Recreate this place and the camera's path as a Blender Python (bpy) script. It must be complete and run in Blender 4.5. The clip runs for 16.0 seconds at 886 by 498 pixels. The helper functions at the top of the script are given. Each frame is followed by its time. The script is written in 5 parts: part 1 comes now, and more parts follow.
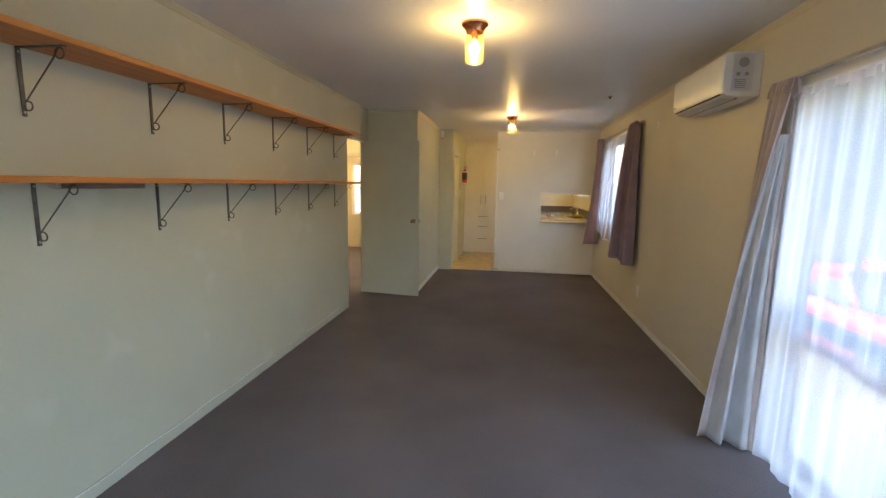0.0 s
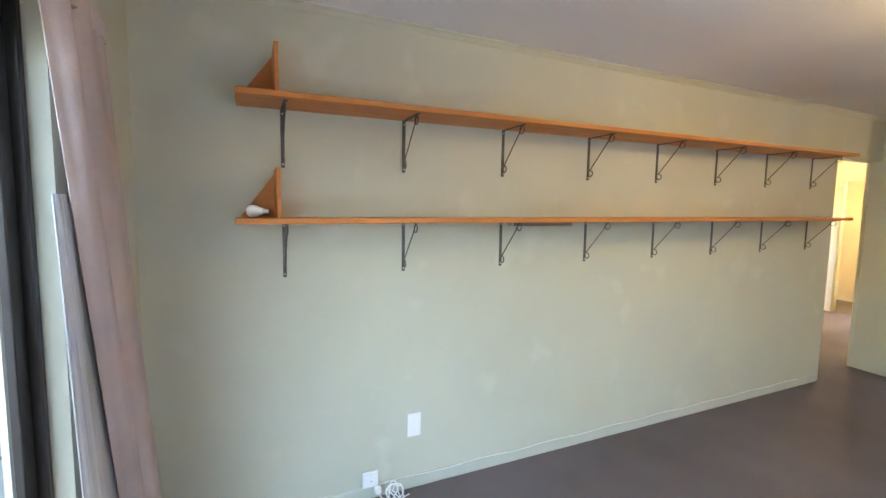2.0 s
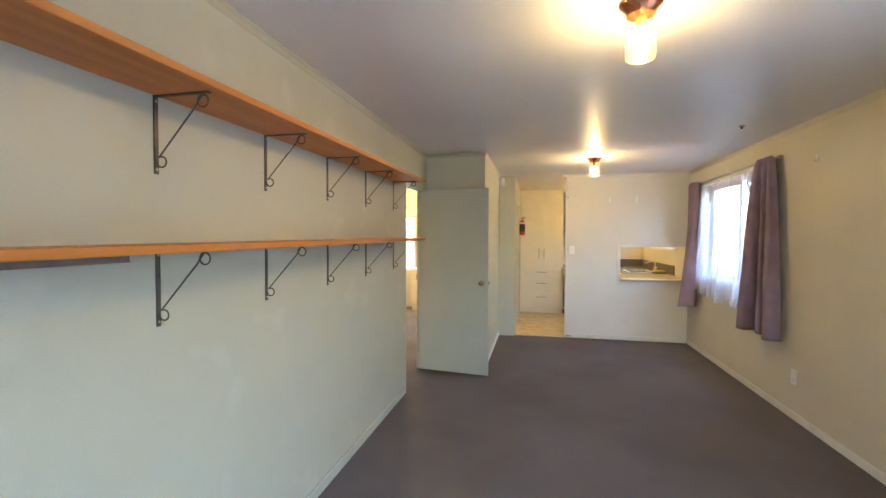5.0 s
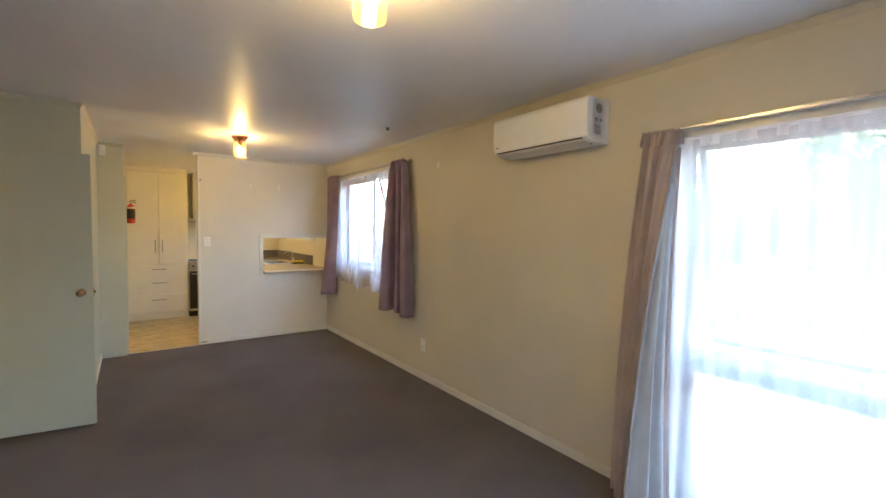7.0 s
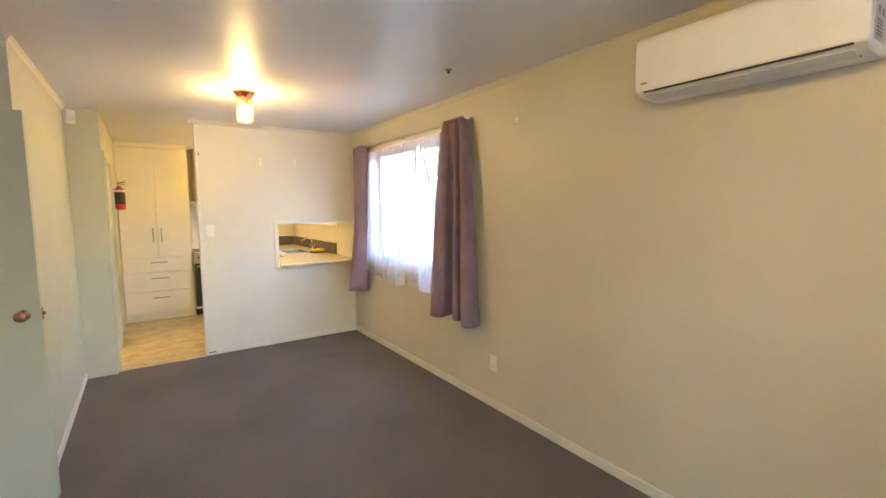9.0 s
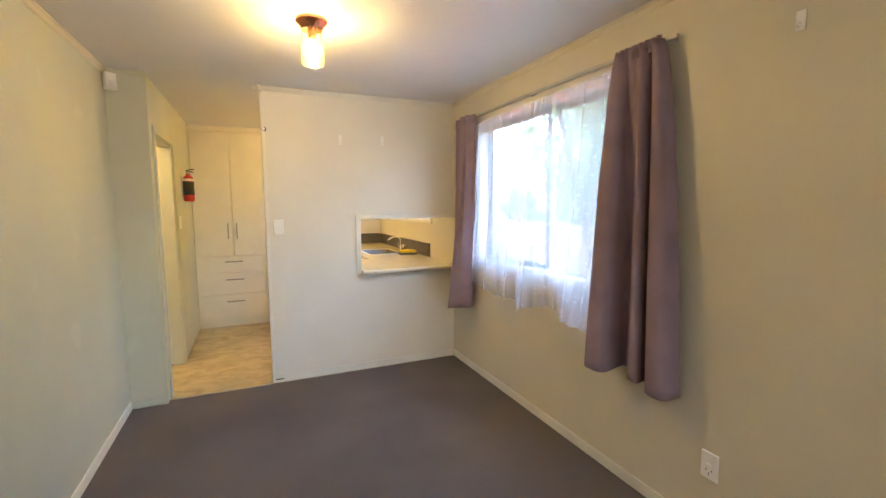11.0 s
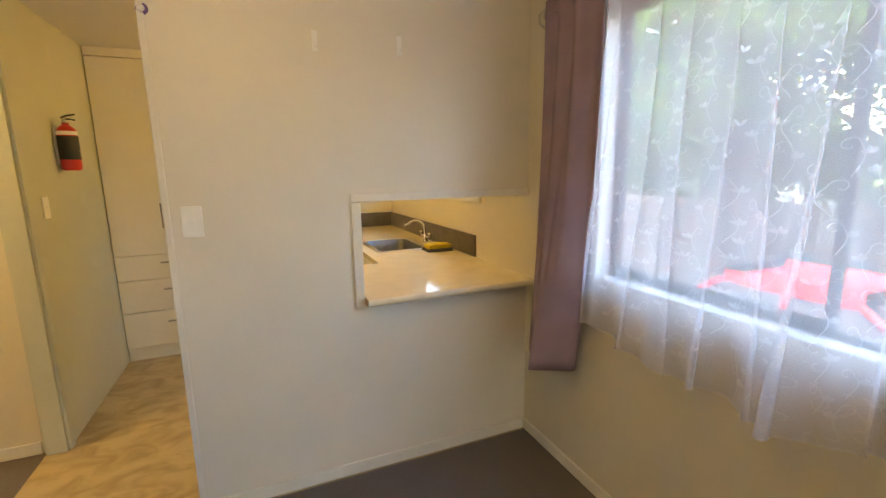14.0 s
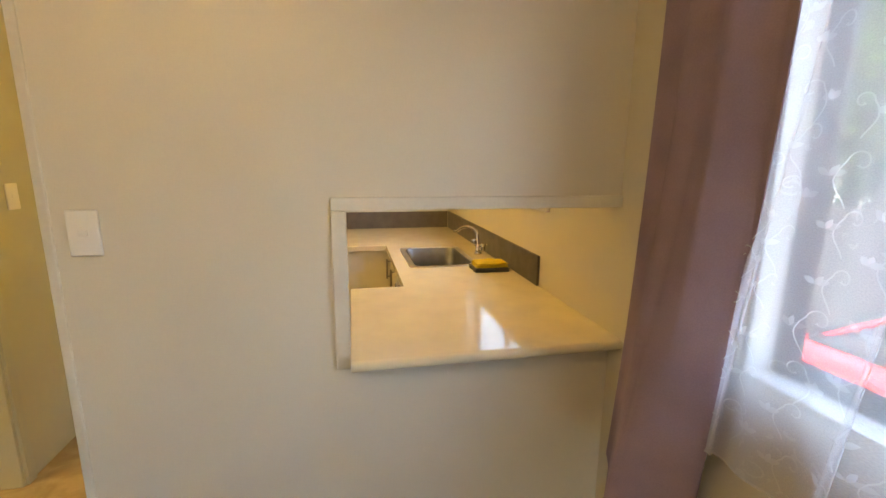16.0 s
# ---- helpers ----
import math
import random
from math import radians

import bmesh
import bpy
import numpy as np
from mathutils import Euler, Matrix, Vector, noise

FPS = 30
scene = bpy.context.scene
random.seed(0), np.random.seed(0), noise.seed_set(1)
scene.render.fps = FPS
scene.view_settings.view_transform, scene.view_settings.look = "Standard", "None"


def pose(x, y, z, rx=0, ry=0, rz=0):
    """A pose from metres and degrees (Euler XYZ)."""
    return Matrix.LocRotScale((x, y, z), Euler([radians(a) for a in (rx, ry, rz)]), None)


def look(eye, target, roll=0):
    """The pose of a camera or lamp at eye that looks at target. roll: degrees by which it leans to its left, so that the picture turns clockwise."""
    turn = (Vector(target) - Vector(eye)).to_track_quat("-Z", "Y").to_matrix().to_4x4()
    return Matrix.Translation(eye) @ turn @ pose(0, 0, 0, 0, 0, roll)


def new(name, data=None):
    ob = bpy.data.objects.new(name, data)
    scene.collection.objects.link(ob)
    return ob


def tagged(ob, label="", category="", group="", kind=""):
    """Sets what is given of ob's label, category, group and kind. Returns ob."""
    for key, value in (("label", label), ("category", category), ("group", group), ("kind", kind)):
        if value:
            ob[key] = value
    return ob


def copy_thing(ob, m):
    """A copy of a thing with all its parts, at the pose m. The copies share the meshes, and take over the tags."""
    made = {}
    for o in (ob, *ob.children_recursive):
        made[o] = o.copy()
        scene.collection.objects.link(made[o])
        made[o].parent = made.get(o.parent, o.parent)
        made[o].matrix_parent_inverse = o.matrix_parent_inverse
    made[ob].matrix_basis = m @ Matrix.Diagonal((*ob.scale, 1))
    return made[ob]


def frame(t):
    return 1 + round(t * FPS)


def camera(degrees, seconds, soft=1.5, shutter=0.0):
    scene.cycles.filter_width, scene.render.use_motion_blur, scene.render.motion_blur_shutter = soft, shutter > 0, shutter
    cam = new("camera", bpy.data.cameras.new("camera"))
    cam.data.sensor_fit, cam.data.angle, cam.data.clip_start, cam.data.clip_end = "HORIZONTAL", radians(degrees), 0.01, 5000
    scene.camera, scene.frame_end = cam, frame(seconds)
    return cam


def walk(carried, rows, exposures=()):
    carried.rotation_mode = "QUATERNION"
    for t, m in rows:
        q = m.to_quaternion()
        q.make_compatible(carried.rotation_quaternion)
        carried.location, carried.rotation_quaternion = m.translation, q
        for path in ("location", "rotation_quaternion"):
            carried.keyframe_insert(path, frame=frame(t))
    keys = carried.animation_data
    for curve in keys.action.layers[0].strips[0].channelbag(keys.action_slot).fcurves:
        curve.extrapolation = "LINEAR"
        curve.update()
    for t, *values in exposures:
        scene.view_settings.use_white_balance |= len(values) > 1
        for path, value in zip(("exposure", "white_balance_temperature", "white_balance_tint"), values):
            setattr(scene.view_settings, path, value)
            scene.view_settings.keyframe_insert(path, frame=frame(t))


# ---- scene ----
cam = camera(91.0, 16.0)
PATH = [
    (0, (0.268, 0.327, 1.434), (-0.017, 2.286, 1.146), 1.1),
    (0.5, (0.26, 0.465, 1.461), (-0.196, 2.393, 1.19), 0.3),
    (1, (0.4, 0.539, 1.478), (-0.717, 2.184, 1.256), 0.3),
    (1.2, (0.398, 0.521, 1.476), (-0.965, 1.968, 1.255), 0.9),
    (1.5, (0.513, 0.514, 1.458), (-1.103, 1.676, 1.264), 0.6),
    (2, (0.532, 0.488, 1.478), (-1.284, 1.304, 1.297), 0.8),
    (2.5, (0.504, 0.532, 1.485), (-1.356, 1.251, 1.324), 1.2),
    (3, (0.331, 0.61, 1.455), (-1.403, 1.599, 1.331), 2.3),
    (3.5, (0.123, 0.71, 1.503), (-1.325, 2.085, 1.394), 1.6),
    (4, (-0.057, 0.855, 1.485), (-1.227, 2.474, 1.384), 1.3),
    (4.5, (-0.214, 1.046, 1.491), (-1.038, 2.867, 1.42), 0.4),
    (5, (-0.339, 1.19, 1.468), (-0.761, 3.144, 1.411), 0.2),
    (5.2, (-0.414, 1.243, 1.443), (-0.582, 3.236, 1.408), 0.0),
    (7.3, (-0.604, 1.818, 1.489), (0.593, 3.417, 1.384), 0.8),
    (7.5, (-0.582, 1.934, 1.501), (0.614, 3.532, 1.379), 0.7),
    (8, (-0.558, 2.206, 1.511), (0.68, 3.769, 1.358), 0.2),
    (8.5, (-0.439, 2.506, 1.507), (0.799, 4.067, 1.327), -0.1),
    (9, (-0.379, 2.813, 1.5), (0.744, 4.457, 1.309), -0.4),
    (9.5, (-0.335, 3.127, 1.494), (0.582, 4.893, 1.3), -0.8),
    (10, (-0.284, 3.445, 1.468), (0.57, 5.241, 1.259), -0.6),
    (10.2, (-0.235, 3.574, 1.452), (0.585, 5.389, 1.252), -0.4),
    (12.3, (0.157, 4.824, 1.454), (0.931, 6.649, 1.186), -0.3),
    (12.5, (0.156, 4.956, 1.461), (0.937, 6.77, 1.149), -1.1),
    (13, (0.214, 5.266, 1.433), (1.017, 7.072, 1.124), -1.2),
    (13.5, (0.28, 5.542, 1.463), (1.071, 7.346, 1.118), -1.3),
    (14, (0.415, 5.83, 1.459), (1.168, 7.649, 1.105), -1.0),
    (14.5, (0.517, 6.054, 1.455), (1.235, 7.885, 1.095), -0.7),
    (15, (0.553, 6.284, 1.451), (1.355, 8.079, 1.084), -0.1),
    (15.5, (0.684, 6.417, 1.446), (1.416, 8.24, 1.071), -0.5),
    (16, (0.838, 6.494, 1.465), (1.244, 8.414, 1.077), 0.5),
]
walk(cam, [(t, look(eye, target, roll)) for t, eye, target, roll in PATH],
     [(0, 3.69, 6380, 10), (0.5, 3.96, 6400, 10), (1, 4.51, 6300, 10), (1.5, 4.57, 6200, 10), (2.5, 4.55, 6430, 10), (3.2, 4.43, 6500, 10), (4, 4.43, 6070, 10), (5, 4.44, 5670, 10), (7.5, 4.07, 6050, 10), (8, 4.27, 5950, 10), (8.5, 4.31, 6000, 10), (9, 4.76, 6080, 10), (10, 4.56, 5750, 10), (12.5, 4.27, 6350, 10), (13.2, 4.07, 6480, 10), (14.5, 3.87, 6850, 10), (16, 3.87, 7130, 10)])

# ---- world, sun and exposure ----
SKY, SUN, BULB, KITCHEN_BULB = 0.15, 0.9, 50.0, 66.0
world = bpy.data.worlds.new("world")
scene.world = world
world.use_nodes = True
wn = world.node_tree.nodes
sky = wn.new("ShaderNodeTexSky")
sky.sky_type, sky.sun_disc = "NISHITA", False
sky.sun_elevation, sky.sun_rotation = radians(65.7), radians(251.6)
sky.air_density, sky.dust_density = 1.4, 3.0
world.node_tree.links.new(sky.outputs[0], wn["Background"].inputs[0])
wn["Background"].inputs[1].default_value = SKY
sun = new("sun", bpy.data.lights.new("sun", "SUN"))
sun.data.energy, sun.data.angle, sun.data.color = SUN, radians(30), (1.0, 0.95, 0.87)
sun.matrix_world = look((-6, -2, 14), (0, 0, 0))


# ---- materials ----
def mat(name, color, rough=0.5, metal=0.0, vary=0.06, scale=3.0, grain=60.0, bump=0.1, spec=0.5, stretch=(1, 1, 1), color2=None, depth=0.002):
    """Two scales of variation in colour, a fine bump and an uneven gloss, in metres."""
    m = bpy.data.materials.new(name)
    m.use_nodes = True
    n, l = m.node_tree.nodes, m.node_tree.links
    b = n["Principled BSDF"]
    co = n.new("ShaderNodeTexCoord")
    mp = n.new("ShaderNodeMapping")
    mp.inputs["Scale"].default_value = stretch
    l.new(co.outputs["Object"], mp.inputs[0])
    big, fine = n.new("ShaderNodeTexNoise"), n.new("ShaderNodeTexNoise")
    big.inputs["Scale"].default_value, big.inputs["Detail"].default_value = scale, 5
    fine.inputs["Scale"].default_value, fine.inputs["Detail"].default_value = grain, 4
    for t in (big, fine):
        l.new(mp.outputs[0], t.inputs["Vector"])
    mix = n.new("ShaderNodeMix")
    mix.data_type = "RGBA"
    c2 = color2 or [max(0, c * (1 - vary * 3)) for c in color]
    mix.inputs["A"].default_value, mix.inputs["B"].default_value = (*color, 1), (*c2, 1)
    ramp = n.new("ShaderNodeMapRange")
    ramp.inputs["From Min"].default_value, ramp.inputs["From Max"].default_value = 0.35, 0.7
    l.new(big.outputs["Fac"], ramp.inputs["Value"])
    l.new(ramp.outputs[0], mix.inputs["Factor"])
    mix2 = n.new("ShaderNodeMix")
    mix2.data_type, mix2.blend_type = "RGBA", "MULTIPLY"
    mix2.inputs["Factor"].default_value = min(1, vary * 3)
    l.new(mix.outputs["Result"], mix2.inputs["A"])
    l.new(fine.outputs["Fac"], mix2.inputs["B"])
    gain = n.new("ShaderNodeMix")
    gain.data_type, gain.blend_type = "RGBA", "MULTIPLY"
    gain.inputs["Factor"].default_value = 1
    g = 1 / (1 - min(1, vary * 3) * 0.5)
    gain.inputs["B"].default_value = (g, g, g, 1)
    l.new(mix2.outputs["Result"], gain.inputs["A"])
    l.new(gain.outputs["Result"], b.inputs["Base Color"])
    rr = n.new("ShaderNodeMapRange")
    rr.inputs["To Min"].default_value, rr.inputs["To Max"].default_value = max(0.02, rough - 0.06), min(1, rough + 0.06)
    l.new(big.outputs["Fac"], rr.inputs["Value"])
    l.new(rr.outputs[0], b.inputs["Roughness"])
    b.inputs["Metallic"].default_value = metal
    b.inputs["Specular IOR Level"].default_value = spec
    if bump:
        bp = n.new("ShaderNodeBump")
        bp.inputs["Strength"].default_value, bp.inputs["Distance"].default_value = bump, depth
        l.new(fine.outputs["Fac"], bp.inputs["Height"])
        l.new(bp.outputs[0], b.inputs["Normal"])
    return m


def carpet_mat(name, dark, light):
    m = mat(name, light, 0.95, vary=0.2, scale=1.3, grain=260, bump=0.9, spec=0.1, color2=dark, depth=0.006)
    n, l = m.node_tree.nodes, m.node_tree.links
    v = n.new("ShaderNodeTexVoronoi")
    v.inputs["Scale"].default_value = 140
    co = n.new("ShaderNodeTexCoord")
    l.new(co.outputs["Object"], v.inputs["Vector"])
    bp = n.new("ShaderNodeBump")
    bp.inputs["Strength"].default_value, bp.inputs["Distance"].default_value = 0.6, 0.006
    l.new(v.outputs["Distance"], bp.inputs["Height"])
    l.new(n["Bump"].outputs[0], bp.inputs["Normal"])
    l.new(bp.outputs[0], n["Principled BSDF"].inputs["Normal"])
    return m


def glass_mat(name, tint=(1, 1, 1), gloss=0.02):
    """Thin clear glass: clear straight on, mirror-like at a slant."""
    m = bpy.data.materials.new(name)
    m.use_nodes = True
    n, l = m.node_tree.nodes, m.node_tree.links
    n.remove(n["Principled BSDF"])
    tr, gl, lw, mx = n.new("ShaderNodeBsdfTransparent"), n.new("ShaderNodeBsdfGlossy"), n.new("ShaderNodeLayerWeight"), n.new("ShaderNodeMixShader")
    pw, ad = n.new("ShaderNodeMath"), n.new("ShaderNodeMath")
    pw.operation, pw.inputs[1].default_value = "POWER", 5
    ad.operation, ad.inputs[1].default_value, ad.inputs[2].default_value = "MULTIPLY_ADD", 0.9, 0.035
    tr.inputs[0].default_value = (*tint, 1)
    gl.inputs["Roughness"].default_value = gloss
    lw.inputs[0].default_value = 0.5
    l.new(lw.outputs["Facing"], pw.inputs[0])
    l.new(pw.outputs[0], ad.inputs[0])
    l.new(ad.outputs[0], mx.inputs[0])
    l.new(tr.outputs[0], mx.inputs[1])
    l.new(gl.outputs[0], mx.inputs[2])
    l.new(mx.outputs[0], n["Material Output"].inputs[0])
    return m


def lace_mat(name, thin=0.47, dense=0.64, fine=400):
    """Fine white net with embroidered sprigs and a denser weave in between."""
    m = bpy.data.materials.new(name)
    m.use_nodes = True
    n, l = m.node_tree.nodes, m.node_tree.links
    n.remove(n["Principled BSDF"])
    uv = n.new("ShaderNodeUVMap")
    def math_node(op, x, y=None, z=None):
        m_ = n.new("ShaderNodeMath")
        m_.operation = op
        for i, v in enumerate((x, y, z)):
            if v is None:
                continue
            if isinstance(v, (int, float)):
                m_.inputs[i].default_value = v
            else:
                l.new(v, m_.inputs[i])
        return m_.outputs[0]

    def tex(kind, scale):
        x = n.new(kind)
        x.inputs["Scale"].default_value = scale
        l.new(uv.outputs[0], x.inputs["Vector"])
        return x
    curls, leaves, breaks, sprays = tex("ShaderNodeTexVoronoi", 20), tex("ShaderNodeTexVoronoi", 31), tex("ShaderNodeTexNoise", 24), tex("ShaderNodeTexNoise", 4.5)
    ring = math_node("LESS_THAN", math_node("ABSOLUTE", math_node("SUBTRACT", curls.outputs["Distance"], 0.30)), 0.035)
    arc = math_node("MULTIPLY", ring, math_node("GREATER_THAN", breaks.outputs["Fac"], 0.48))
    leaf = math_node("MULTIPLY", math_node("LESS_THAN", leaves.outputs["Distance"], 0.20), math_node("GREATER_THAN", breaks.outputs["Fac"], 0.56))
    stitch = math_node("MULTIPLY", math_node("MAXIMUM", arc, leaf), math_node("GREATER_THAN", sprays.outputs["Fac"], 0.50))
    weave = n.new("ShaderNodeTexNoise")
    weave.inputs["Scale"].default_value = fine
    l.new(uv.outputs[0], weave.inputs["Vector"])
    w2 = n.new("ShaderNodeMapRange")
    w2.inputs["To Min"].default_value, w2.inputs["To Max"].default_value = thin, dense
    l.new(weave.outputs["Fac"], w2.inputs["Value"])
    sm = n.new("ShaderNodeMath")
    sm.operation, sm.use_clamp = "MULTIPLY_ADD", True
    sm.inputs[1].default_value = 0.035
    l.new(stitch, sm.inputs[0])
    l.new(w2.outputs[0], sm.inputs[2])
    tr, df, tl, ms, mx = n.new("ShaderNodeBsdfTransparent"), n.new("ShaderNodeBsdfDiffuse"), n.new("ShaderNodeBsdfTranslucent"), n.new("ShaderNodeMixShader"), n.new("ShaderNodeMixShader")
    df.inputs[0].default_value = tl.inputs[0].default_value = (0.89, 0.89, 0.945, 1)
    ms.inputs[0].default_value = 0.68
    l.new(df.outputs[0], ms.inputs[1])
    l.new(tl.outputs[0], ms.inputs[2])
    l.new(sm.outputs[0], mx.inputs[0])
    l.new(tr.outputs[0], mx.inputs[1])
    l.new(ms.outputs[0], mx.inputs[2])
    l.new(mx.outputs[0], n["Material Output"].inputs[0])
    return m


def glow_mat(name, color, strength):
    m = bpy.data.materials.new(name)
    m.use_nodes = True
    b = m.node_tree.nodes["Principled BSDF"]
    b.inputs["Base Color"].default_value = (0.9, 0.85, 0.75, 1)
    b.inputs["Emission Color"].default_value = (*color, 1)
    b.inputs["Emission Strength"].default_value = strength
    return m


def cloth_mat(name, color, back=0.25):
    """Woven cloth that lets some light through."""
    m = mat(name, color, 0.9, vary=0.08, scale=5, grain=320, bump=0.35, spec=0.15)
    n, l = m.node_tree.nodes, m.node_tree.links
    tl, mx = n.new("ShaderNodeBsdfTranslucent"), n.new("ShaderNodeMixShader")
    tl.inputs[0].default_value = (*color, 1)
    mx.inputs[0].default_value = back
    l.new(n["Principled BSDF"].outputs[0], mx.inputs[1])
    l.new(tl.outputs[0], mx.inputs[2])
    l.new(mx.outputs[0], n["Material Output"].inputs[0])
    return m


SAGE = mat("sage_wall_paint", (0.54, 0.54, 0.43), 0.5, vary=0.025, scale=1.6, grain=180, bump=0.12)
CREAM = mat("cream_wall_paint", (0.66, 0.61, 0.49), 0.5, vary=0.025, scale=1.6, grain=180, bump=0.12)
PALE = mat("pale_wall_paint", (0.755, 0.72, 0.645), 0.45, vary=0.025, scale=1.6, grain=180, bump=0.12)
pn, pl_ = SAGE.node_tree.nodes, SAGE.node_tree.links
spot, lift, tone = pn.new("ShaderNodeTexNoise"), pn.new("ShaderNodeMapRange"), pn.new("ShaderNodeMix")
spot.inputs["Scale"].default_value, spot.inputs["Detail"].default_value = 4.3, 1
lift.inputs["From Min"].default_value, lift.inputs["From Max"].default_value = 0.66, 0.74
lift.inputs["To Max"].default_value = 0.26
tone.data_type = "RGBA"
tone.inputs["B"].default_value = (0.66, 0.66, 0.58, 1)
pl_.new(pn["Texture Coordinate"].outputs["Object"], spot.inputs["Vector"])
pl_.new(spot.outputs["Fac"], lift.inputs["Value"])
pl_.new(lift.outputs[0], tone.inputs["Factor"])
pl_.new(pn["Principled BSDF"].inputs["Base Color"].links[0].from_socket, tone.inputs["A"])
pl_.new(tone.outputs["Result"], pn["Principled BSDF"].inputs["Base Color"])
DOORPAINT = mat("sage_door_paint", (0.495, 0.51, 0.42), 0.36, vary=0.03, scale=2, grain=140, bump=0.06)
SAGE_GLOSS = mat("sage_enamel", (0.52, 0.53, 0.44), 0.38, vary=0.03, scale=3, grain=120, bump=0.08)
CEIL = mat("ceiling_paint", (0.77, 0.77, 0.79), 0.43, vary=0.02, scale=1.2, grain=90, bump=0.1)
TRIM = mat("white_enamel", (0.76, 0.74, 0.68), 0.35, vary=0.03, scale=6, grain=90, bump=0.05)
CARPET = carpet_mat("grey_carpet", (0.144, 0.125, 0.121), (0.18, 0.157, 0.153))
VINYL = mat("marbled_vinyl", (0.47, 0.375, 0.20), 0.38, vary=0.06, scale=5.0, grain=34, bump=0.04, stretch=(1.0, 1.5, 1), color2=(0.325, 0.25, 0.125))
for nd in VINYL.node_tree.nodes:
    if nd.type == "TEX_NOISE":
        nd.inputs["Distortion"].default_value, nd.inputs["Detail"].default_value = 1.1, 6
    if nd.type == "MAP_RANGE" and nd.inputs["From Min"].default_value > 0.3:
        nd.inputs["From Min"].default_value, nd.inputs["From Max"].default_value = 0.40, 0.65
SHELF = mat("orange_stained_wood", (0.55, 0.205, 0.038), 0.45, vary=0.06, scale=2.2, grain=30, bump=0.08, stretch=(14, 0.8, 14), color2=(0.46, 0.165, 0.03))
IRON = mat("wrought_iron", (0.13, 0.122, 0.115), 0.5, metal=0.4, vary=0.15, scale=20, grain=200, bump=0.3)
STEEL = mat("brushed_steel", (0.55, 0.54, 0.52), 0.3, metal=1.0, vary=0.05, scale=10, grain=200, bump=0.08)
# steel darkened for the bowl: its inner shade is put into the colour
SINK = mat("shaded_sink_steel", (0.24, 0.24, 0.235), 0.3, metal=1.0, vary=0.06, scale=14, grain=200, bump=0.06)
LOUVRE = mat("pale_grey_plastic", (0.74, 0.74, 0.74), 0.4, vary=0.02, bump=0.02)
CHROME = mat("chrome", (0.8, 0.79, 0.77), 0.08, metal=1.0, vary=0.01, bump=0)
RAILM = mat("brown_metal_strip", (0.20, 0.155, 0.13), 0.5, vary=0.1, scale=20, bump=0.1)
BRONZE = mat("bronze_knob_metal", (0.32, 0.19, 0.11), 0.28, metal=1.0, vary=0.05, scale=30, bump=0.05)
COPPER = mat("copper", (0.62, 0.27, 0.15), 0.25, metal=1.0, vary=0.06, scale=20, bump=0.05)
PLASTIC = mat("white_plastic", (0.86, 0.86, 0.85), 0.35, vary=0.015, scale=8, grain=100, bump=0.02)
GREYPLASTIC = mat("grey_plastic", (0.33, 0.33, 0.34), 0.4, vary=0.03, bump=0.02)
DARK = mat("black_plastic", (0.02, 0.02, 0.021), 0.45, vary=0.05, bump=0.03)
ALU = mat("dark_aluminium", (0.03, 0.028, 0.028), 0.4, metal=0.3, vary=0.05, scale=12, bump=0.04)
WHITEALU = mat("white_window_paint", (0.80, 0.80, 0.80), 0.4, vary=0.03, scale=8, bump=0.04)
TAUPE = cloth_mat("taupe_curtain_cloth", (0.63, 0.54, 0.53), 0.2)
MAUVE = cloth_mat("mauve_curtain_cloth", (0.33, 0.245, 0.315), 0.07)
LINING = cloth_mat("white_lining_cloth", (0.82, 0.82, 0.86), 0.58)
BACKING = cloth_mat("silvery_backing_cloth", (0.68, 0.68, 0.70), 0.3)
LACE = lace_mat("white_lace_net", 0.33, 0.47)
# a sheer net made more opaque: its whiteness stands in for outdoor glare
GLARE_LACE = lace_mat("glare_white_lace", 0.50, 0.78, 150)
STITCH = lace_mat("white_embroidery", 0.40, 0.50)
GLASS = glass_mat("window_glass")
# clear jar glass; amber tint and slight translucency stand in for the bulb's bloom
JAR = glass_mat("glow_tinted_jar_glass", (1.0, 0.93, 0.74), 0.05)
jn, jl = JAR.node_tree.nodes, JAR.node_tree.links
jt, jm = jn.new("ShaderNodeBsdfTranslucent"), jn.new("ShaderNodeMixShader")
jt.inputs[0].default_value, jm.inputs[0].default_value = (0.95, 0.7, 0.3, 1), 0.04
jl.new(jn["Material Output"].inputs[0].links[0].from_socket, jm.inputs[1])
jl.new(jt.outputs[0], jm.inputs[2])
jl.new(jm.outputs[0], jn["Material Output"].inputs[0])
BULBM = glow_mat("lit_bulb", (1.0, 0.64, 0.215), BULB)
KBULBM = glow_mat("lit_kitchen_bulb", (1.0, 0.61, 0.13), KITCHEN_BULB)
HBULBM = glow_mat("lit_hall_bulb", (1.0, 0.64, 0.24), 200.0)
RBULBM = glow_mat("lit_back_room_bulb", (1.0, 0.60, 0.17), 38.0)
HANDLE = mat("dark_satin_steel", (0.30, 0.29, 0.27), 0.32, metal=1.0, vary=0.05, scale=12, bump=0.04)
BENCH = mat("cream_laminate", (0.74, 0.66, 0.49), 0.1, vary=0.03, scale=9, grain=400, bump=0.0)
SPLASH = mat("grey_splashback", (0.13, 0.115, 0.11), 0.35, vary=0.08, scale=14, grain=90, bump=0.05)
CABINET = mat("cream_cabinet_lacquer", (0.74, 0.70, 0.60), 0.3, vary=0.02, scale=4, bump=0.02)
RED = mat("red_enamel", (0.55, 0.03, 0.03), 0.3, vary=0.05, bump=0.03)
